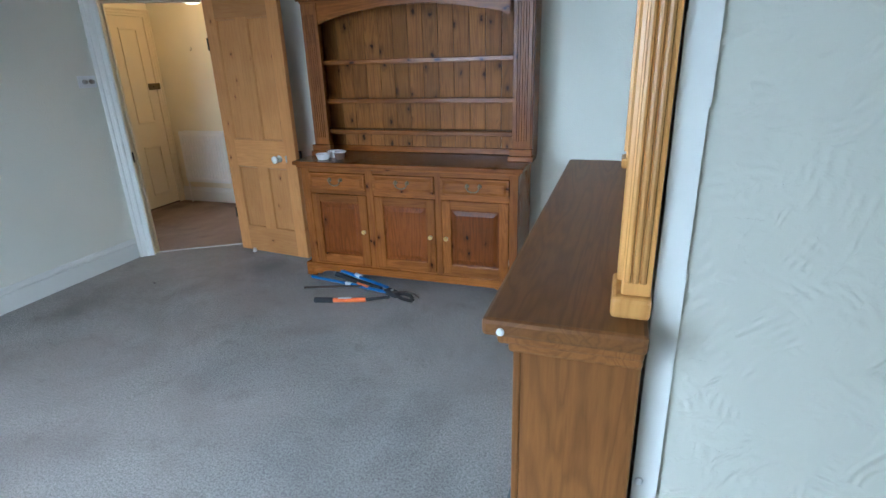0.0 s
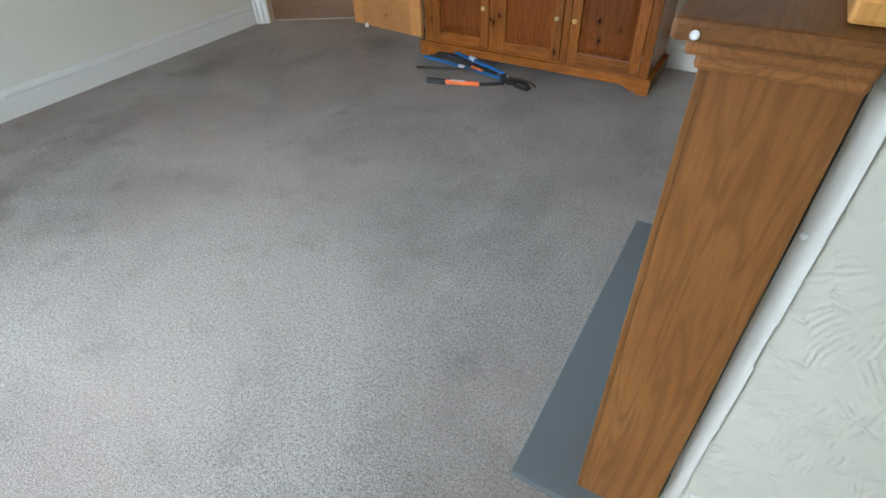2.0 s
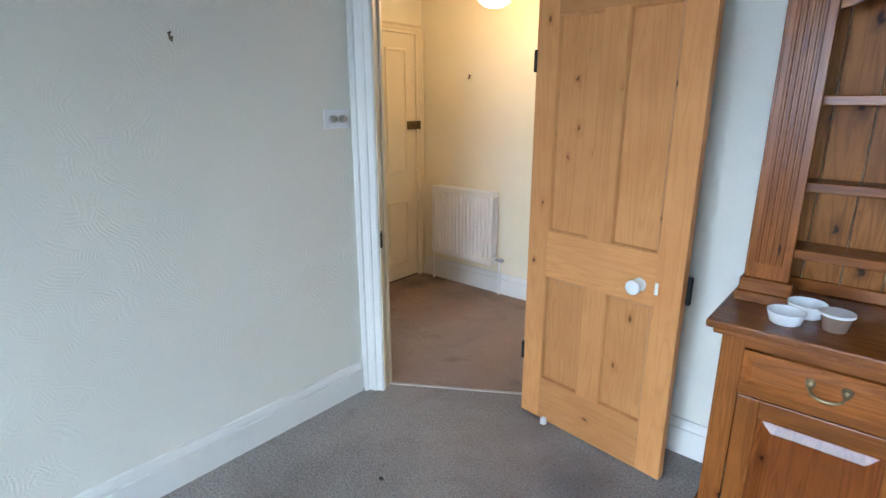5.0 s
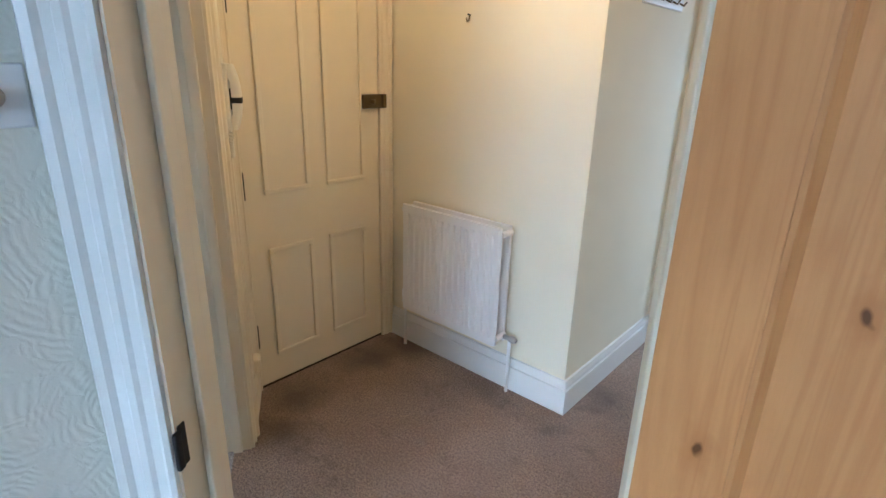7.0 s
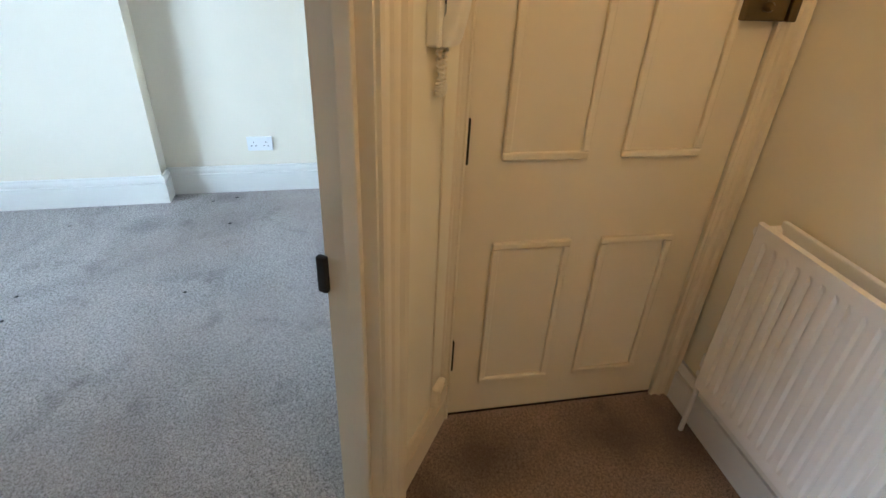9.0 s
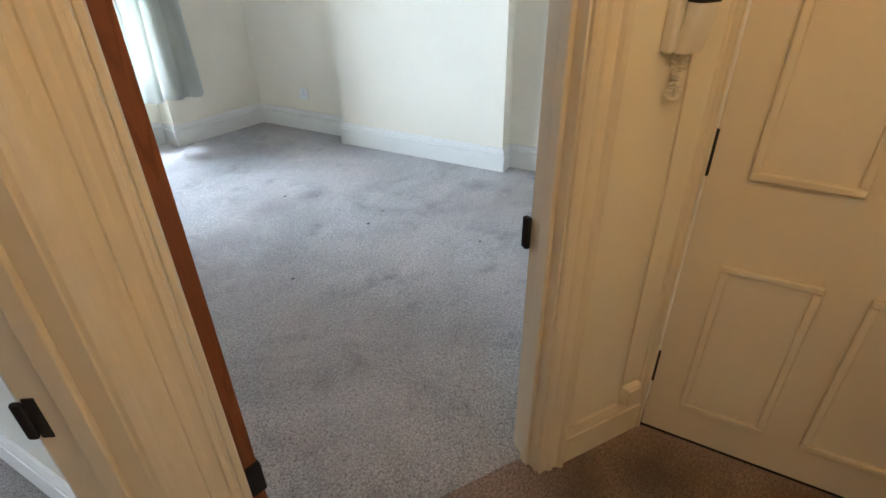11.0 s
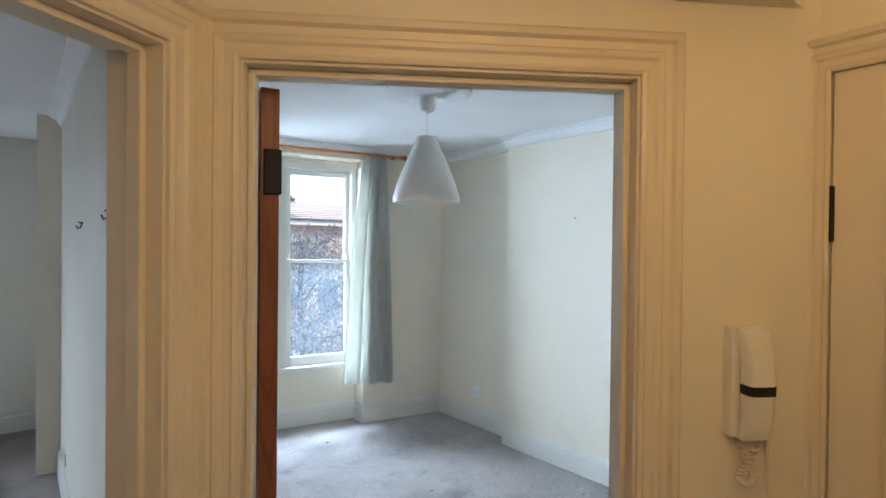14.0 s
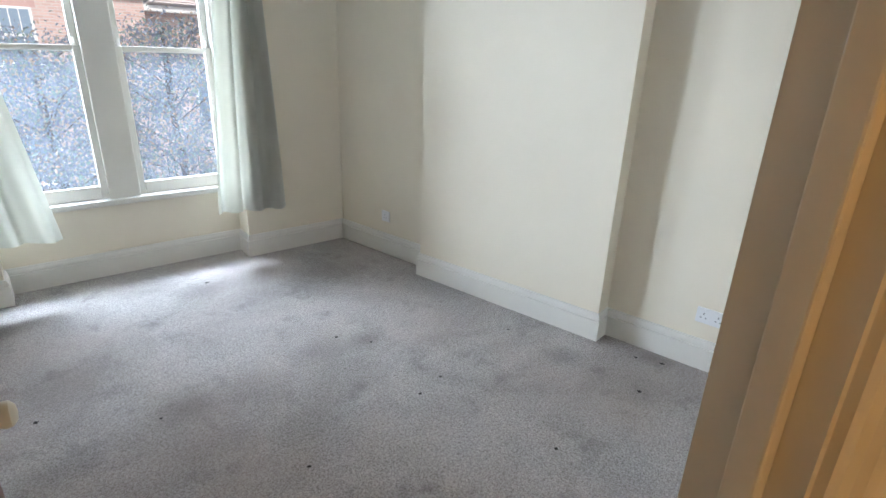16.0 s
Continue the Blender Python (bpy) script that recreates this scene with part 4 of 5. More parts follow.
part("knob", lathe([(0.008, 0.19), (0.020, 0.20), (0.024, 0.22), (0.016, 0.24), (0.004, 0.245)], 12, None, pose(0.013, 0.026, 0)), BLACK, poker, "", True)
mirror = thing("overmantel_mirror", pose(0, 0, 1.1955), "waxed pine overmantel mirror with reeded columns", "mirror")
for y in (0.545, 1.560):
    col = part("column", boxed(0.160, 0.198, y, y + 0.070, 0.030, 1.05, 0.003), GILT, mirror)
    part("column_base", boxed(0.148, 0.200, y - 0.012, y + 0.085, 0.0, 0.030, 0.006), GILT, mirror)
    for k in range(3):
        part("reed", tube([(0.167 + k * 0.010, y, 0.05), (0.167 + k * 0.010, y, 1.03)], 0.0042, 8), GILT, col, "", True)
    for k in range(4):
        part("reed", tube([(0.160, y + 0.011 + k * 0.016, 0.05), (0.160, y + 0.011 + k * 0.016, 1.03)], 0.0065, 8), GILT, col, "", True)
part("bottom_rail", boxed(0.165, 0.198, 0.63, 1.548, 0.0, 0.07, 0.006), GILT, mirror)
part("top_rail", boxed(0.150, 0.198, 0.535, 1.64, 1.05, 1.16, 0.008), GILT, mirror)
part("glass", boxed(0.185, 0.190, 0.615, 1.560, 0.07, 1.05), MIRROR, mirror, "silvered mirror glass")

# living room window behind the walker
def sash_window(name, m, w, h, lights, label, mull=0.13):
    wn = thing(name, m, label, "window", "", "structure")
    part("frame", boxed(0, 0.055, -0.02, 0.10, 0, h, 0.003), WHITE, wn)
    part("frame", boxed(w - 0.055, w, -0.02, 0.10, 0, h, 0.003), WHITE, wn)
    part("head", boxed(0.055, w - 0.055, -0.02, 0.10, h - 0.055, h, 0.003), WHITE, wn)
    part("sill", boxed(-0.02, w + 0.02, -0.055, 0.10, -0.012, 0.028, 0.006), WHITE, wn)
    lw = (w - 0.11 - mull * (lights - 1)) / lights
    for i in range(lights):
        x0 = 0.055 + i * (lw + mull)
        x1 = x0 + lw
        if i:
            part("mullion", boxed(x0 - mull, x0, -0.02, 0.10, 0.028, h - 0.055, 0.004), WHITE, wn)
        mid = h * 0.523
        for z0, z1, y0, bot, tp in ((0.028, mid + 0.018, 0.015, 0.085, 0.030), (mid - 0.018, h - 0.055, 0.055, 0.034, 0.050)):
            s = part("sash", boxed(x0, x0 + 0.042, y0, y0 + 0.036, z0, z1, 0.004), WHITE, wn)
            part("sash_stile", boxed(x1 - 0.042, x1, y0, y0 + 0.036, z0, z1, 0.004), WHITE, s)
            part("sash_rail", boxed(x0 + 0.042, x1 - 0.042, y0 + 0.001, y0 + 0.035, z0, z0 + bot, 0.004), WHITE, s)
            part("sash_rail", boxed(x0 + 0.042, x1 - 0.042, y0 + 0.001, y0 + 0.035, z1 - tp, z1, 0.004), WHITE, s)
            pane = part("pane", boxed(x0 + 0.042, x1 - 0.042, y0 + 0.016, y0 + 0.019, z0 + bot, z1 - tp), PANE_VEILED if z0 < 0.1 else PANE, s)
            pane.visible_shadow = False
        for xx in (x0 + 0.02, x1 - 0.02):
            part("sash_horn", lathe([(0.004, -0.055), (0.012, -0.045), (0.007, -0.03), (0.013, -0.012), (0.014, 0.0)], 8, None, pose(xx, 0.04, mid - 0.016 + 0.08)), WHITE, wn)
    return wn


def veiled_glass(name, amount):
    """Clear glass with an uneven pale film that paints in glare and haze."""
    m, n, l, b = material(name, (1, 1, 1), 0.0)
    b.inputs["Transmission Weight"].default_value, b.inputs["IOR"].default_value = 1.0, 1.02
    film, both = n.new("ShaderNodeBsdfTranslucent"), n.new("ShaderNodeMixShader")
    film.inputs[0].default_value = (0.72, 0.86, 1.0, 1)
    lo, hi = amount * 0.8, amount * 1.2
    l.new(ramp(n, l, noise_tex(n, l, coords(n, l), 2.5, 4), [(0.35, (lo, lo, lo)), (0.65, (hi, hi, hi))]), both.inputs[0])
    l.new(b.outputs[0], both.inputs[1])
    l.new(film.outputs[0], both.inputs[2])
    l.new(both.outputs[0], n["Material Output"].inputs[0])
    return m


# The veil stands in for hazy glare, stronger on the lower panes.
PANE = veiled_glass("window_glass", 0.004)
PANE_VEILED = veiled_glass("veiled_window_glass", 0.024)
wm = along(bw(RE0, RED_), bw(RE1, RED_))[0] @ Matrix.Diagonal((1, -1, 1, 1)) @ pose(0, 0.03, 0.50)
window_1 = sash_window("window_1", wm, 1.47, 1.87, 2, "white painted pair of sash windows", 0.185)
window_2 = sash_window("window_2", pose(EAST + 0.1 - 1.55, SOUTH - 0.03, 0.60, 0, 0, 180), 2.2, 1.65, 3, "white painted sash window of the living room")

# ---- hall and bedroom fittings ----
def radiator(name, m, w, h, label, flutes, plain=False, d=0.078):
    """Local x along the wall, y away from it, z up from the radiator's bottom; the wall is at y 0."""
    r = thing(name, m, label, "radiator")
    bm = bmesh.new()
    pts = [(0.0, d - 0.008), (0.010, d)]
    step = (w - 0.05) / flutes
    for i in range(flutes):
        x = 0.025 + i * step
        if plain:
            continue
        pts += [(x, d), (x + step * 0.14, d - 0.008), (x + step * 0.34, d - 0.009), (x + step * 0.50, d)]
    pts += [(w - 0.010, d), (w, d - 0.008)]
    zs = ((0.0, 0.0), (0.035, 0.0), (0.055, 1.0), (h - 0.055, 1.0), (h - 0.035, 0.0), (h, 0.0))
    rows = [[bm.verts.new((x, d if (k == 0.0 and 0.005 < x < w - 0.005) else y, z)) for x, y in pts] for z, k in zs]
    for a, c in zip(rows, rows[1:]):
        for i in range(len(pts) - 1):
            bm.faces.new((a[i], a[i + 1], c[i + 1], c[i]))
    back = [[bm.verts.new((x, d - 0.020, z)) for x in (0.0, w)] for z in (0.0, h)]
    bm.faces.new((back[0][0], back[0][1], back[1][1], back[1][0]))
    bm.faces.new([*rows[0], back[0][1], back[0][0]])
    bm.faces.new([*rows[-1], back[1][1], back[1][0]])
    bm.faces.new((back[0][0], back[1][0], *[row[0] for row in rows[::-1]]))
    bm.faces.new((back[0][1], back[1][1], *[row[-1] for row in rows[::-1]]))
    part("front_panel", bm, RADIATOR, r)
    part("back_panel", boxed(0.0, w, 0.018, 0.034, 0.0, h, 0.004), RADIATOR, r)
    for x in (0.10, w - 0.14):
        part("bracket", boxed(x, x + 0.04, 0.001, d - 0.018, h * 0.2, h * 0.8), RADIATOR, r)
    for x in (0.0, w):
        part("header", tube([(x, 0.026, 0.035), (x, d - 0.012, 0.035)], 0.014, 10), RADIATOR, r, "", True)
        part("header", tube([(x, 0.026, h - 0.03), (x, d - 0.012, h - 0.03)], 0.014, 10), RADIATOR, r, "", True)
    return r


rad = radiator("radiator", pose(-4.014, RADY, 0.255, 0, 0, 180), 0.612, 0.575, "white double panel radiator on the hall wall", 15, False, 0.112)
valve = part("valve", tube([(-0.012, 0.046, 0.035), (-0.050, 0.046, 0.035)], 0.012, 10), STEEL, rad, "chrome valve", True)
part("valve_cap", lathe([(0.015, 0), (0.017, 0.02), (0.010, 0.035)], 12, None, pose(-0.048, 0.046, 0.035, 0, -90, 0)), STEEL, valve, "", True)
part("pipe", tube([(-0.045, 0.046, 0.03), (-0.045, 0.046, -0.252)], 0.0085, 10), RADIATOR, rad, "white painted copper pipe", True)
part("pipe", tube([(0.637, 0.060, 0.03), (0.637, 0.060, -0.252)], 0.0085, 10), RADIATOR, rad, "white painted copper pipe", True)
part("valve", lathe([(0.014, 0), (0.020, 0.01), (0.020, 0.05), (0.012, 0.06)], 12, None, pose(0.637, 0.060, 0.03)), PLASTIC, rad, "white plastic thermostat valve", True)
rad_b = radiator("radiator", pose(-5.20, BNY, 0.14, 0, 0, 180), 1.22, 0.60, "plain white panel radiator on the bedroom wall", 1, True)
part("pipe", tube([(1.24, 0.046, 0.04), (1.24, 0.046, -0.138)], 0.0085, 10), RADIATOR, rad_b, "", True)
part("pipe", tube([(-0.02, 0.046, 0.04), (-0.02, 0.046, -0.138)], 0.0085, 10), RADIATOR, rad_b, "", True)

bm_frame = thing("wall_mirror", pose(-5.35, BNY, 1.18, 0, 0, 180), "pine framed mirror hung over the bedroom radiator", "mirror")
for a in ((0, 0.95, 0.004, 0.026, 0, 0.075), (0, 0.95, 0.004, 0.026, 0.725, 0.80), (0, 0.075, 0.004, 0.026, 0.075, 0.725), (0.875, 0.95, 0.004, 0.026, 0.075, 0.725)):
    part("frame_rail", boxed(*a, 0.003), PINE["x"], bm_frame)
part("glass", boxed(0.07, 0.88, 0.006, 0.012, 0.07, 0.73), MIRROR, bm_frame, "silvered mirror glass")

# entry phone on the slanted wall
pm = along(xy(APEX), xy(fd_corner))[0]
pu = 1.125
phone = thing("entry_phone", pm @ pose(pu, 0, 1.245) @ pose(0, 0, 0, 0, 0, 180), "ivory wall-mounted entry telephone with a coiled cord", "telephone")
part("base", boxed(-0.045, 0.045, 0.0, 0.030, 0.0, 0.235, 0.006), IVORY, phone)


def handset_section(z, grow=0.0):
    e = ((z - 0.118) / 0.114) ** 2
    front, back = 0.070 - 0.020 * e + grow, (0.036 if abs(z - 0.118) < 0.062 else 0.030)
    w = 0.029 + 0.002 * e + grow
    ring = [(-w, back, z)]
    for i in range(9):
        a = math.pi * i / 8
        ring.append((-w * math.copysign(abs(math.cos(a)) ** 0.45, math.cos(a)), front - 0.016 + 0.016 * math.sin(a) ** 0.6, z))
    return ring + [(w, back, z)]


def loft(rings):
    bm = bmesh.new()
    rows = [[bm.verts.new(q) for q in r] for r in rings]
    for a, c in zip(rows, rows[1:]):
        for i in range(len(a)):
            bm.faces.new((a[i], a[(i + 1) % len(a)], c[(i + 1) % len(a)], c[i]))
    bm.faces.new(rows[0])
    bm.faces.new(rows[-1][::-1])
    return bm


hs = part("handset", loft([handset_section(0.002 + 0.231 * i / 24) for i in range(25)]), IVORY, phone, "", True)
part("band", loft([handset_section(0.098 + 0.005 * i, 0.0012) for i in range(5)]), BLACK, hs, "black band round the handset", True)
part("cradle", boxed(-0.024, 0.024, 0.0295, 0.044, 0.075, 0.150, 0.003), BLACK, phone, "black cradle")
pts = []
for i in range(300):
    s = i / 299
    a = i * 0.55
    pts.append((-0.004 + 0.017 * math.sin(3 * math.pi * (s - 0.5)) + 0.006 * math.cos(a), 0.018 + 0.006 * math.sin(a), 0.002 - 0.102 * math.sin(math.pi * s) ** 0.8))
part("coiled_cord", tube(pts, 0.0024, 5), IVORY, phone, "ivory coiled cord", True)
cable = thing("wall_cable", pm @ pose(pu + 0.055, 0, 0), "thin cream painted cable down the wall", "cable")
part("cable_run", tube([(0.0, -0.004, 1.25), (0.012, -0.004, 0.90), (0.010, -0.004, 0.45), (0.012, -0.004, 0.14)], 0.0035, 6), CREAM, cable, "", True)
jbox = thing("junction_box", pm @ pose(pu + 0.10, 0, 0.155), "small cream painted junction box above the skirting", "junction box")
part("case", boxed(-0.035, 0.035, -0.028, 0.0, 0, 0.075, 0.010), CREAM, jbox)
part("lid", boxed(-0.028, 0.028, -0.033, -0.027, 0.008, 0.067, 0.004), CREAM, jbox)


def socket(name, m, label, double=True):
    s = thing(name, m, label, "socket")
    w = 0.146 if double else 0.086
    part("plate", boxed(-w / 2, w / 2, 0, 0.009, -0.043, 0.043, 0.003), PLASTIC, s)
    for cx in ((-0.036, 0.036) if double else (0.0,)):
        o = part("outlet", boxed(cx - 0.024, cx + 0.024, 0.0088, 0.0095, -0.03, 0.022), PLASTIC, s)
        for px, pz, ww, hh in ((0, 0.010, 0.004, 0.009), (-0.012, -0.012, 0.008, 0.004), (0.012, -0.012, 0.008, 0.004)):
            part("slot", boxed(cx + px - ww / 2, cx + px + ww / 2, 0.009, 0.0102, pz - hh / 2, pz + hh / 2), BLACK, o)
        part("rocker", boxed(cx - 0.006, cx + 0.006, 0.009, 0.014, 0.022, 0.038, 0.001), PLASTIC, s)
    return s


socket("socket", pose(-3.707, 0.14, 0.265, 0, 0, -90), "white double plug socket on the living room wall")
socket("socket", pose(-6.772, 3.12, 0.30, 0, 0, -91), "white double plug socket above the skirting")
socket("socket", pose(-6.724, 0.73, 0.31, 0, 0, -90), "white single plug socket above the skirting", False)
sw = thing("light_switch", pose(LW, 2.945, 1.435, 0, 0, -90), "white two-way dimmer light switch", "light switch")
part("plate", boxed(-0.073, 0.073, 0, 0.009, -0.043, 0.043, 0.003), PLASTIC, sw)
for x in (-0.028, 0.028):
    part("dimmer_knob", lathe([(0.017, 0), (0.016, 0.010), (0.013, 0.024), (0.003, 0.025)], 18, None, pose(x, 0.009, 0, -90)), STEEL, sw, "chrome dimmer knob", True)


def nail(m, label, hook=False):
    n = thing("wall_hook" if hook else "nail", m, label, "hook" if hook else "nail")
    part("shank", tube([(0, 0, 0), (0, 0.018, 0.003)], 0.0035, 6), BLACK, n)
    if hook:
        part("hook_curve", tube([(0, 0.006, 0), (0, 0.010, -0.02), (0, 0.022, -0.026), (0, 0.028, -0.012)], 0.0035, 6), DARK_BRASS, n)
    return n


nail(pose(LW, 2.235, 1.742, 0, 0, -90), "dark picture nail with a scrap of plug", True)
nail(pose(LW, 1.277, 1.728, 0, 0, -90), "dark picture nail with a scrap of plug", True)
nail(pose(-6.628, 1.88, 1.845, 0, 0, -90), "small dark nail in the chimney breast")
nail(pose(-4.32, RADY, 1.70, 0, 0, 180), "small brass hook over the hall radiator", True)
rail = thing("hook_rail", pose(CORX, 5.02, 1.745, 0, 0, 90), "white painted rail with small coat hooks", "coat hooks")
part("board", boxed(0, 0.42, -0.016, 0, 0, 0.055, 0.004), WHITE, rail)
for k in range(5):
    part("hook", tube([(0.045 + k * 0.082, -0.016, 0.03), (0.045 + k * 0.082, -0.035, 0.02), (0.045 + k * 0.082, -0.045, 0.035)], 0.004, 6), DARK_BRASS, rail, "", True)

# opal bowl lamp in the hall
OPAL = material("opal_glass", (0.9, 0.88, 0.82), 0.3)[0]
_ob = OPAL.node_tree.nodes["Principled BSDF"]
_ob.inputs["Emission Color"].default_value, _ob.inputs["Emission Strength"].default_value = (1.0, 0.80, 0.48, 1), 4.0
lamp = thing("hall_lamp", pose(-3.72, 4.20, 2.055), "round opal glass bowl ceiling lamp, lit", "ceiling lamp")
bowl_ = part("bowl_shade", lathe([(0.01, 0.0), (0.05, 0.006), (0.085, 0.024), (0.108, 0.055), (0.115, 0.088), (0.111, 0.088), (0.104, 0.058), (0.082, 0.028), (0.01, 0.005)], 28), OPAL, lamp, "glowing opal glass bowl", True)
bowl_.visible_shadow = False
for k in range(3):
    a = k * 2.094
    part("chain", tube([(0.108 * math.cos(a), 0.108 * math.sin(a), 0.088), (0.01 * math.cos(a), 0.01 * math.sin(a), 0.35)], 0.002, 5), BRASS, lamp)
part("ceiling_cup", lathe([(0.02, 0.33), (0.045, 0.36), (0.05, 0.385)], 18), BRASS, lamp, "", True)

# bedroom pendant
rose = structure("ceiling_rose", lathe([(0.0, H - 0.0), (0.26, H), (0.255, H - 0.012), (0.21, H - 0.022), (0.19, H - 0.014), (0.13, H - 0.03), (0.09, H - 0.022), (0.05, H - 0.035), (0.01, H - 0.035)][::-1], 36, None, pose(-5.30, 1.83, 0)), CEIL, "round white moulded plaster ceiling rose", "ceiling rose", True)
pend = thing("pendant_lamp", pose(-5.30, 1.83, 0), "white bell-shaped pendant lamp hanging on a white cord", "pendant lamp")
SHADE = material("white_lampshade_plastic", (0.84, 0.83, 0.80), 0.45)[0]
SHADE.node_tree.nodes["Principled BSDF"].inputs["Subsurface Weight"].default_value = 0.15
part("shade", lathe([(0.058, 2.262), (0.064, 2.240), (0.082, 2.195), (0.112, 2.130), (0.146, 2.055), (0.174, 1.980), (0.190, 1.925), (0.194, 1.905), (0.190, 1.884), (0.187, 1.886), (0.190, 1.905), (0.186, 1.925), (0.170, 1.980), (0.142, 2.055), (0.108, 2.130), (0.078, 2.195), (0.060, 2.238), (0.012, 2.250)], 40), SHADE, pend, "white bell shade", True)
part("cord", tube([(0, 0, 2.24), (0, 0, 2.46)], 0.0035, 8), PLASTIC, pend)
part("ceiling_cup", lathe([(0.012, 2.395), (0.040, 2.41), (0.052, 2.445), (0.055, H - 0.03)], 24), PLASTIC, pend, "white plastic ceiling cup", True)
part("lamp_holder", lathe([(0.018, 2.14), (0.020, 2.20), (0.018, 2.25)], 14), PLASTIC, pend)
part("bulb", lathe([(0.005, 2.02), (0.024, 2.03), (0.030, 2.06), (0.020, 2.10), (0.014, 2.14)], 16), PLASTIC, pend, "white light bulb", True)

# curtains on a wooden pole
CURTAIN, cn, cl, cb = material("grey_green_satin_curtain", (0.52, 0.53, 0.49), 0.36)
_cv = coords(cn, cl)
cl.new(ramp(cn, cl, noise_tex(cn, cl, _cv, 3.0, 4), [(0.3, (0.63, 0.635, 0.58)), (0.7, (0.70, 0.705, 0.64))]), cb.inputs["Base Color"])
wm0 = along(bw(0), bw(RE0))[0]


def curtain(u_top, u_low, z_low, folds, label, seed):
    c = thing("curtain", wm0 @ pose(0, 0.055, 0), label, "curtain", "bedroom curtains")
    bm = bmesh.new()
    nx, nz = 96, 30
    grid = []
    for j in range(nz + 1):
        v = j / nz
        row = []
        for i in range(nx + 1):
            s = i / nx
            k = v ** 0.8
            u = (u_top[0] + (u_top[1] - u_top[0]) * s) * (1 - k) + (u_low[0] + (u_low[1] - u_low[0]) * s) * k
            ph = s * folds * 2 * math.pi + 0.8 * math.sin(3.1 * s + seed) + 0.5 * math.sin(v * 2.6 + seed + s * 4)
            amp = 0.012 + 0.014 * k * (0.7 + 0.5 * math.sin(s * 7 + seed))
            y = amp * math.sin(ph) + 0.004 * math.sin(ph * 2.3 + seed)
            z = 2.475 + (z_low - 2.475) * v + 0.012 * k * math.sin(ph + 1) + 0.03 * k * (s - 0.5)
            row.append(bm.verts.new((u + 0.012 * math.cos(ph), y, z)))
        grid.append(row)
    for a, b in zip(grid, grid[1:]):
        for i in range(nx):
            bm.faces.new((a[i], a[i + 1], b[i + 1], b[i]))
    bmesh.ops.solidify(bm, geom=bm.faces[:], thickness=0.006)
    part("drape", bm, CURTAIN, c)
    return c


curtain((0.61, 0.83), (0.51, 1.03), 0.375, 3.4, "grey-green satin curtain drawn to the side of the window", 0.4)
curtain((2.28, 2.62), (1.93, 2.52), 0.385, 3.4, "grey-green satin curtain tied loosely beside the window", 2.1)
POLE = wood("orange_pine_pole", (0.55, 0.22, 0.06), (0.35, 0.12, 0.03), "x", 0.0, 0.35)
rod = thing("curtain_pole", wm0 @ pose(0, 0.058, 2.452), "slim orange pine curtain pole with round finials", "curtain pole")
part("pole", tube([(0.46, 0, 0), (2.75, 0, 0)], 0.0125, 12), POLE, rod, "", True)
for x, s in ((0.46, -1), (2.75, 1)):
    part("finial", lathe([(0.012, 0), (0.018, 0.006), (0.012, 0.014), (0.024, 0.030), (0.022, 0.048), (0.008, 0.060)], 16, None, pose(x, 0, 0, 0, 90 * s, 0)), POLE, rod, "", True)
for x in (0.53, 2.68):
    part("bracket", boxed(x - 0.008, x + 0.008, -0.056, 0.012, -0.02, 0.012, 0.003), POLE, rod)

# ---- carpet marks: furniture dents and crumbs ----
DENT = material("dark_carpet_mark", (0.03, 0.028, 0.026), 0.95)[0]
rng = random.Random(7)
spots = [(-4.66, 1.51), (-5.62, 1.50), (-5.72, 1.68), (-5.74, 2.18), (-5.57, 2.20), (-6.38, 2.15), (-4.93, 2.21), (-5.69, 2.87), (-6.62, 2.83), (-6.66, 2.96), (-6.33, 2.97), (-5.46, 0.30), (-4.29, 1.16), (-3.08, 0.02), (-3.12, 0.62), (-3.21, 1.2), (-2.49, 0.31), (-3.1, 2.6)]
for x, y in spots:
    d = thing("carpet_mark", pose(x, y, 0.0), "small dark dent or crumb on the carpet", "mark", "carpet marks")
    bm = bmesh.new()
    r = rng.uniform(0.007, 0.012)
    vs = [bm.verts.new((r * rng.uniform(0.6, 1.3) * math.cos(a), r * rng.uniform(0.6, 1.3) * math.sin(a), 0.0025)) for a in [k * math.pi / 4 for k in range(8)]]
    top = bm.verts.new((0, 0, 0.005))
    for k in range(8):
        bm.faces.new((vs[k], vs[(k + 1) % 8], top))
    bm.faces.new(vs[::-1])
    part("fleck", bm, DENT, d)

# ---- outside ----
SKYM = material("overcast_sky", (0.9, 0.93, 0.96), 1.0)[0]
_sb = SKYM.node_tree.nodes["Principled BSDF"]
_sb.inputs["Emission Color"].default_value, _sb.inputs["Emission Strength"].default_value = (0.90, 0.95, 1.0, 1), 2.2
structure("backdrop", boxed(-260, 240, -161, -160, -6, 150), SKYM, "plain white overcast sky", "sky")
GROUND = paint("grey_paving", (0.22, 0.21, 0.20), 0.9)
GZ = -3.3
structure("ground", boxed(-400, 400, -400, 400, GZ - 0.2, GZ), GROUND, "grey paved street and gardens", "ground")
BRICKM, bn, bl, bb = material("red_brown_brick", (0.42, 0.19, 0.11), 0.9)
_bt = bn.new("ShaderNodeTexBrick")
_bt.inputs["Scale"].default_value = 1.0
_bt.inputs["Brick Width"].default_value, _bt.inputs["Row Height"].default_value, _bt.inputs["Mortar Size"].default_value = 0.225, 0.075, 0.008
for k, c in (("Color1", (0.62, 0.44, 0.36)), ("Color2", (0.52, 0.35, 0.28)), ("Mortar", (0.55, 0.50, 0.44))):
    _bt.inputs[k].default_value = (*c, 1)
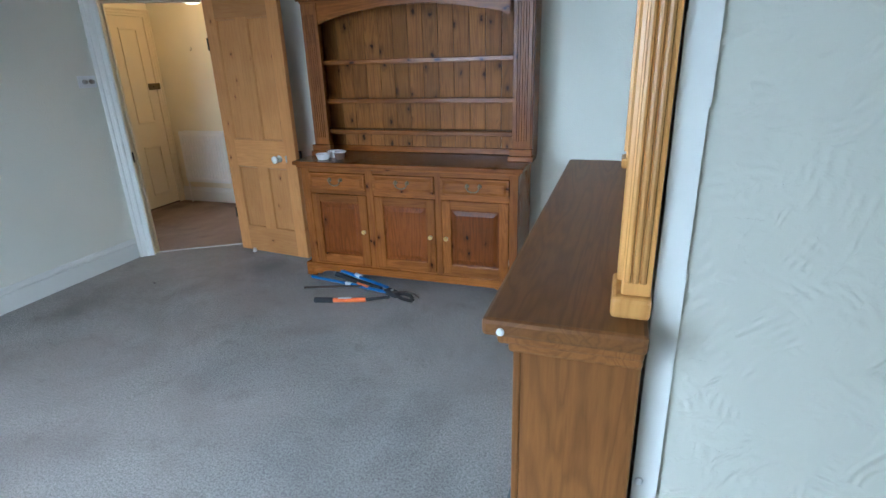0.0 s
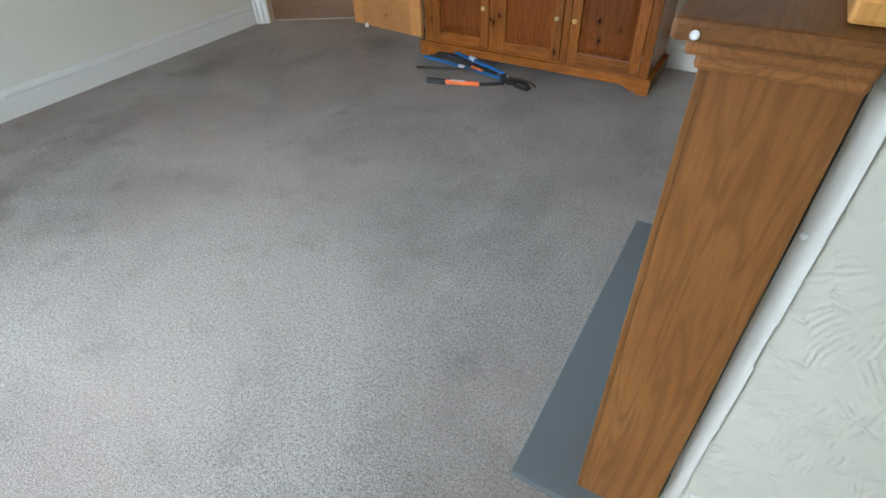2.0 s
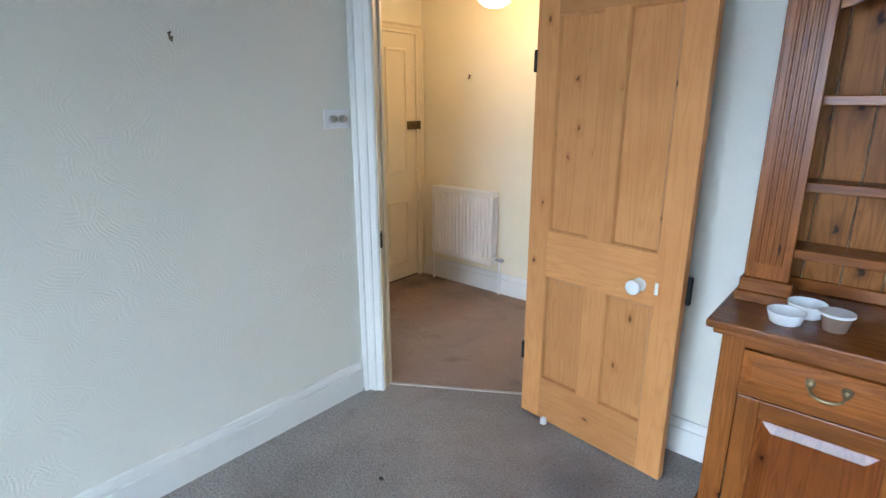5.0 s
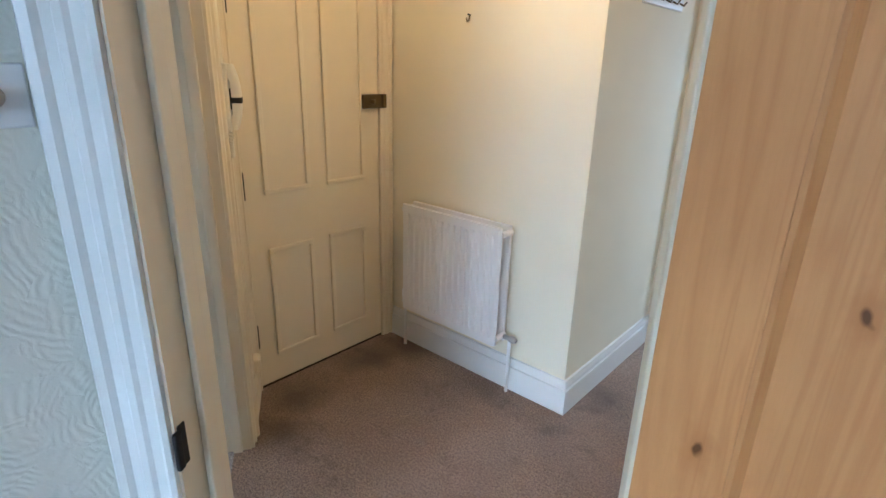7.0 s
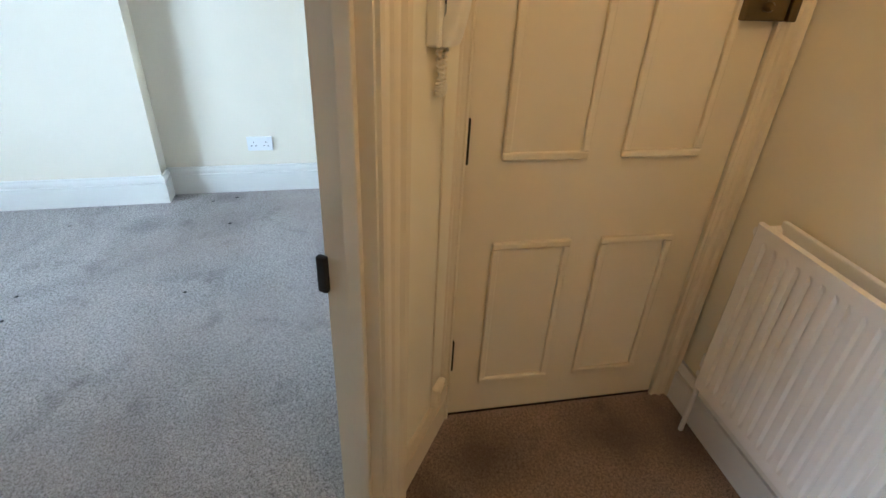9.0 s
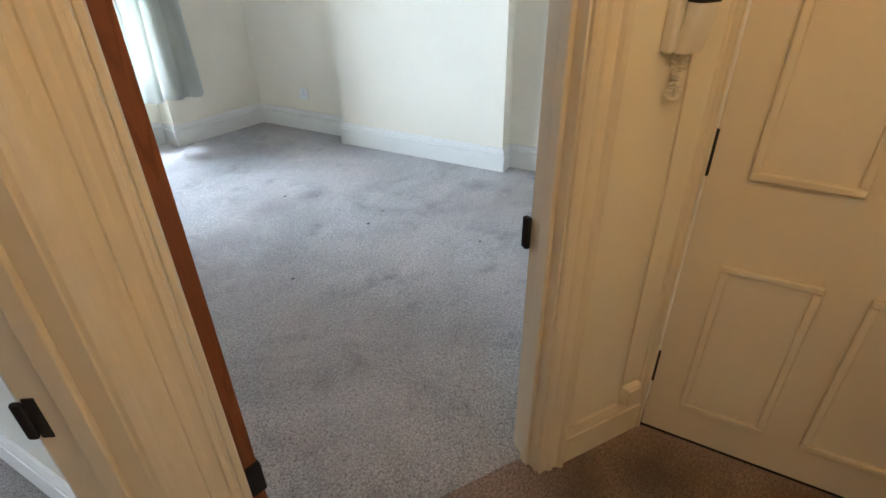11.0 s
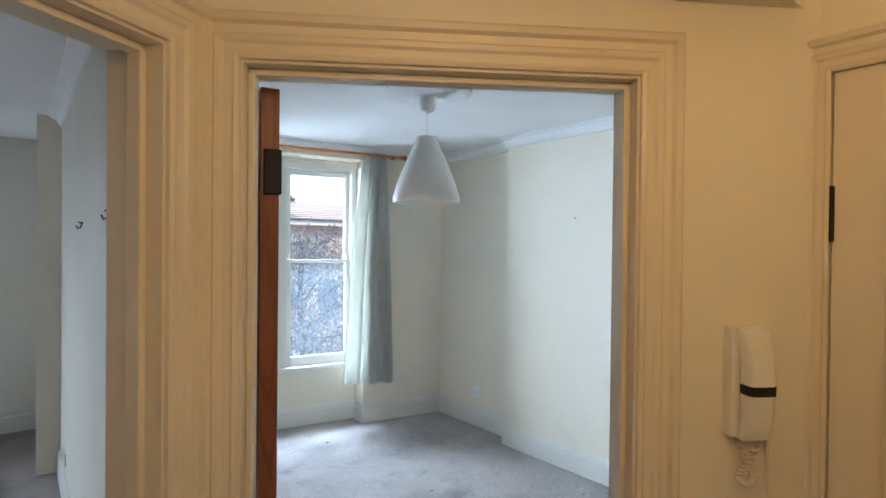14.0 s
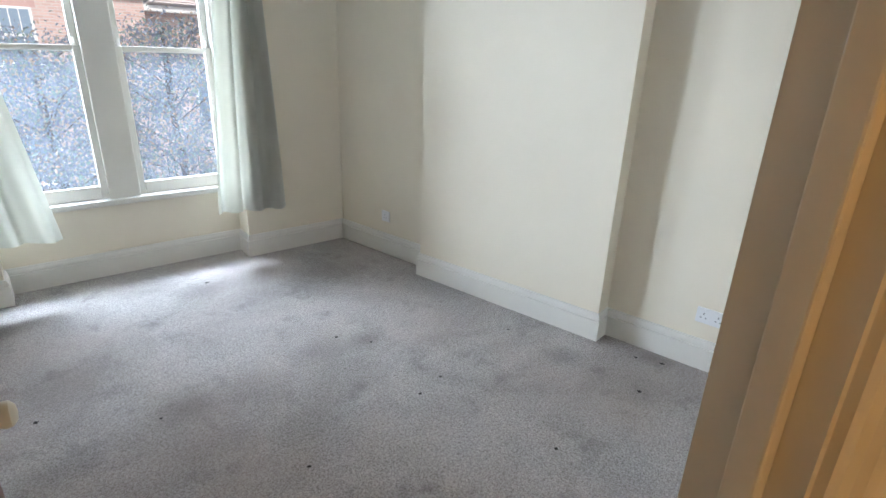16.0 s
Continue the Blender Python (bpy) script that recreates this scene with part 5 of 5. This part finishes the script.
_bmp = bn.new("ShaderNodeMapping")
_bmp.inputs["Rotation"].default_value = (radians(90), 0, 0)
bl.new(bn.new("ShaderNodeTexCoord").outputs["Object"], _bmp.inputs["Vector"])
bl.new(_bmp.outputs[0], _bt.inputs["Vector"])
bl.new(_bt.outputs["Color"], bb.inputs["Base Color"])
ROOF = paint("red_clay_roof", (0.52, 0.33, 0.27), 0.85)
# The far roof's pale tone paints in the washed-out glare of daylight.
PALE_ROOF = paint("glare_pale_roof", (0.78, 0.70, 0.66), 0.85)
DARKGLASS = material("curtained_window_glass", (0.24, 0.31, 0.37), 0.08)[0]
HYF = -14.0
house = thing("house", pose(-3.9, HYF, GZ), "red brick house across the street with white windows", "house")
bm = bmesh.new()
box(bm, -7, 7, -8, 0, 0, 6.4)
part("wall", bm, BRICKM, house)
bm = bmesh.new()
v = [bm.verts.new(q) for q in ((-7.3, 0.35, 6.4), (7.3, 0.35, 6.4), (7.3, -8.3, 6.4), (-7.3, -8.3, 6.4), (-6.8, -4, 7.8), (6.8, -4, 7.8))]
for q in ((0, 1, 5, 4), (2, 3, 4, 5), (1, 2, 5), (3, 0, 4), (0, 3, 2, 1)):
    bm.faces.new([v[i] for i in q])
roof = part("roof", bm, ROOF, house)
for k in range(14):
    part("tile_course", boxed(-7.2, 7.2, -0.03, 0.0, 0, 0.27), ROOF, roof).matrix_basis = pose(0, 0.34 - k * 0.30, 6.43 + k * 0.097, -72)
part("gutter", boxed(-7.3, 7.3, 0.28, 0.45, 6.27, 6.43, 0.03), WHITE, house, "white painted gutter and fascia")
for x in (-3.75, -0.7, 2.2, 5.2):
    for z in (1.0, 4.15):
        wn = part("window", boxed(x - 0.5, x + 0.5, -0.02, 0.04, z, z + 1.35), WHITE, house, "white framed sash window")
        for z0, z1 in ((z + 0.06, z + 0.64), (z + 0.71, z + 1.29)):
            part("pane", boxed(x - 0.43, x + 0.43, 0.04, 0.048, z0, z1), DARKGLASS, wn)
            for k in range(1, 4):
                part("glazing_bar", boxed(x - 0.43 + k * 0.215 - 0.012, x - 0.43 + k * 0.215 + 0.012, 0.048, 0.056, z0, z1), WHITE, wn)
        part("sill", boxed(x - 0.6, x + 0.6, 0.0, 0.14, z - 0.1, z, 0.01), WHITE, wn)
        part("lintel", boxed(x - 0.6, x + 0.6, 0.0, 0.02, z + 1.35, z + 1.58), ROOF, wn)
far = thing("house", pose(-17.0, HYF - 0.4, GZ), "lower brick house joined on, with a white gutter", "house")
part("wall", boxed(-6, 6, -7, 0, 0, 5.75), BRICKM, far)
bm = bmesh.new()
v = [bm.verts.new(q) for q in ((-6.3, 0.3, 5.75), (6.05, 0.3, 5.75), (6.05, -7.3, 5.75), (-6.3, -7.3, 5.75), (-5.5, -3.5, 6.75), (6.0, -3.5, 6.75))]
for q in ((0, 1, 5, 4), (2, 3, 4, 5), (1, 2, 5), (3, 0, 4), (0, 3, 2, 1)):
    bm.faces.new([v[i] for i in q])
roof = part("roof", bm, PALE_ROOF, far, "roof tiles painted pale for glare")
for k in range(9):
    part("tile_course", boxed(-6.2, 6.0, -0.03, 0.0, 0, 0.30), PALE_ROOF, roof).matrix_basis = pose(0, 0.28 - k * 0.34, 5.78 + k * 0.0895, -75)
part("gutter", boxed(-6.3, 6.1, 0.25, 0.42, 5.60, 5.78, 0.03), WHITE, far, "white painted gutter and fascia")
for x in (-3.5, 0.0, 4.2):
    wn = part("window", boxed(x - 0.5, x + 0.5, -0.02, 0.04, 2.3, 3.6), WHITE, far, "white framed window")
    part("pane", boxed(x - 0.42, x + 0.42, 0.04, 0.05, 2.38, 3.52), DARKGLASS, wn)
ORANGE_BRICK = BRICKM.copy()
ORANGE_BRICK.name = "orange_brick"
for k, c in (("Color1", (0.62, 0.30, 0.17)), ("Color2", (0.52, 0.23, 0.12))):
    ORANGE_BRICK.node_tree.nodes["Brick Texture"].inputs[k].default_value = (*c, 1)
gwall = thing("garden_wall", pose(-5.6, -9.6, GZ), "low orange brick garden wall with iron railings", "garden wall")
part("wall", boxed(-9, 9, -0.12, 0.12, 0, 1.6), ORANGE_BRICK, gwall)
part("coping", boxed(-9, 9, -0.16, 0.16, 1.6, 1.67, 0.01), WHITE, gwall)
part("rail", tube([(-9, 0, 2.25), (9, 0, 2.25)], 0.02, 6), BLACK, gwall)
bm = bmesh.new()
for k in range(120):
    box(bm, -9 + k * 0.15, -8.98 + k * 0.15, -0.01, 0.01, 1.67, 2.3)
tagged(part("railing_bars", bm, BLACK, gwall), "thin black railing bars", "", "", "stuff")
LEAF, ln_, ll_, lb_ = material("purple_green_leaves", (0.07, 0.08, 0.06), 0.5)
_li = ln_.new("ShaderNodeNewGeometry")
ll_.new(ramp(ln_, ll_, _li.outputs["Random Per Island"], [(0.0, (0.13, 0.17, 0.19)), (0.4, (0.20, 0.20, 0.25)), (0.75, (0.15, 0.23, 0.17)), (0.95, (0.42, 0.27, 0.18))]), lb_.inputs["Base Color"])
lb_.inputs["Transmission Weight"].default_value = 0.0
BARK = paint("grey_brown_bark", (0.12, 0.09, 0.07), 0.9)


def tree(x, y, height, spread, base, seed, label):
    r = random.Random(seed)
    t = thing("tree", pose(x, y, GZ), label, "tree")
    bm = bmesh.new()
    tube([(0, 0, 0), (0.05, 0.03, base * 0.5), (0.0, 0.08, base), (0.1, 0.0, height * 0.7), (0.05, 0, height * 0.95)], 0.06, 8, bm)
    tips = []
    for k in range(26):
        a = k * 2.4
        z = base * 0.8 + (height - base * 0.8) * (k / 26) * 0.92
        ln = spread * math.sqrt(max(0.06, 1 - ((z - base) / (height - base) - 0.35) ** 2 * 1.6)) * r.uniform(0.7, 1.1)
        p0, p1 = Vector((0.03, 0.04, z * 0.92)), Vector((ln * math.cos(a), ln * math.sin(a), z + ln * 0.35))
        tube([p0, p0.lerp(p1, 0.5) + Vector((0, 0, 0.08)), p1], 0.013, 5, bm)
        tips += [p0.lerp(p1, f) for f in (0.4, 0.62, 0.82, 1.0)]
    part("trunk", bm, BARK, t, "", True)
    verts, faces = [], []
    for c in tips:
        for _ in range(170):
            d = Vector((r.gauss(0, 1), r.gauss(0, 1), r.gauss(0, 0.8))) * 0.19
            p = c + d
            s = r.uniform(0.026, 0.046)
            e = Euler((r.uniform(-1.2, 1.2), r.uniform(-1.2, 1.2), r.uniform(0, 6.3)))
            i = len(verts)
            for q in ((-s, 0, 0), (0, -s * 0.55, 0.01), (s, 0, 0), (0, s * 0.55, 0.01)):
                w = Vector(q)
                w.rotate(e)
                verts.append(p + w)
            faces.append((i, i + 1, i + 2, i + 3))
    me = bpy.data.meshes.new("crown")
    me.from_pydata(verts, [], faces)
    me.materials.append(LEAF)
    cr = new("crown", me)
    cr.parent = t
    tagged(cr, "purple and green leaves", "", "", "stuff")
    return t


tree(-8.25, -6.4, 5.25, 1.30, 1.9, 3, "purple-leaved street tree outside the window")
tree(-6.45, -6.9, 4.95, 1.20, 1.7, 5, "dark green and purple street tree outside the window")
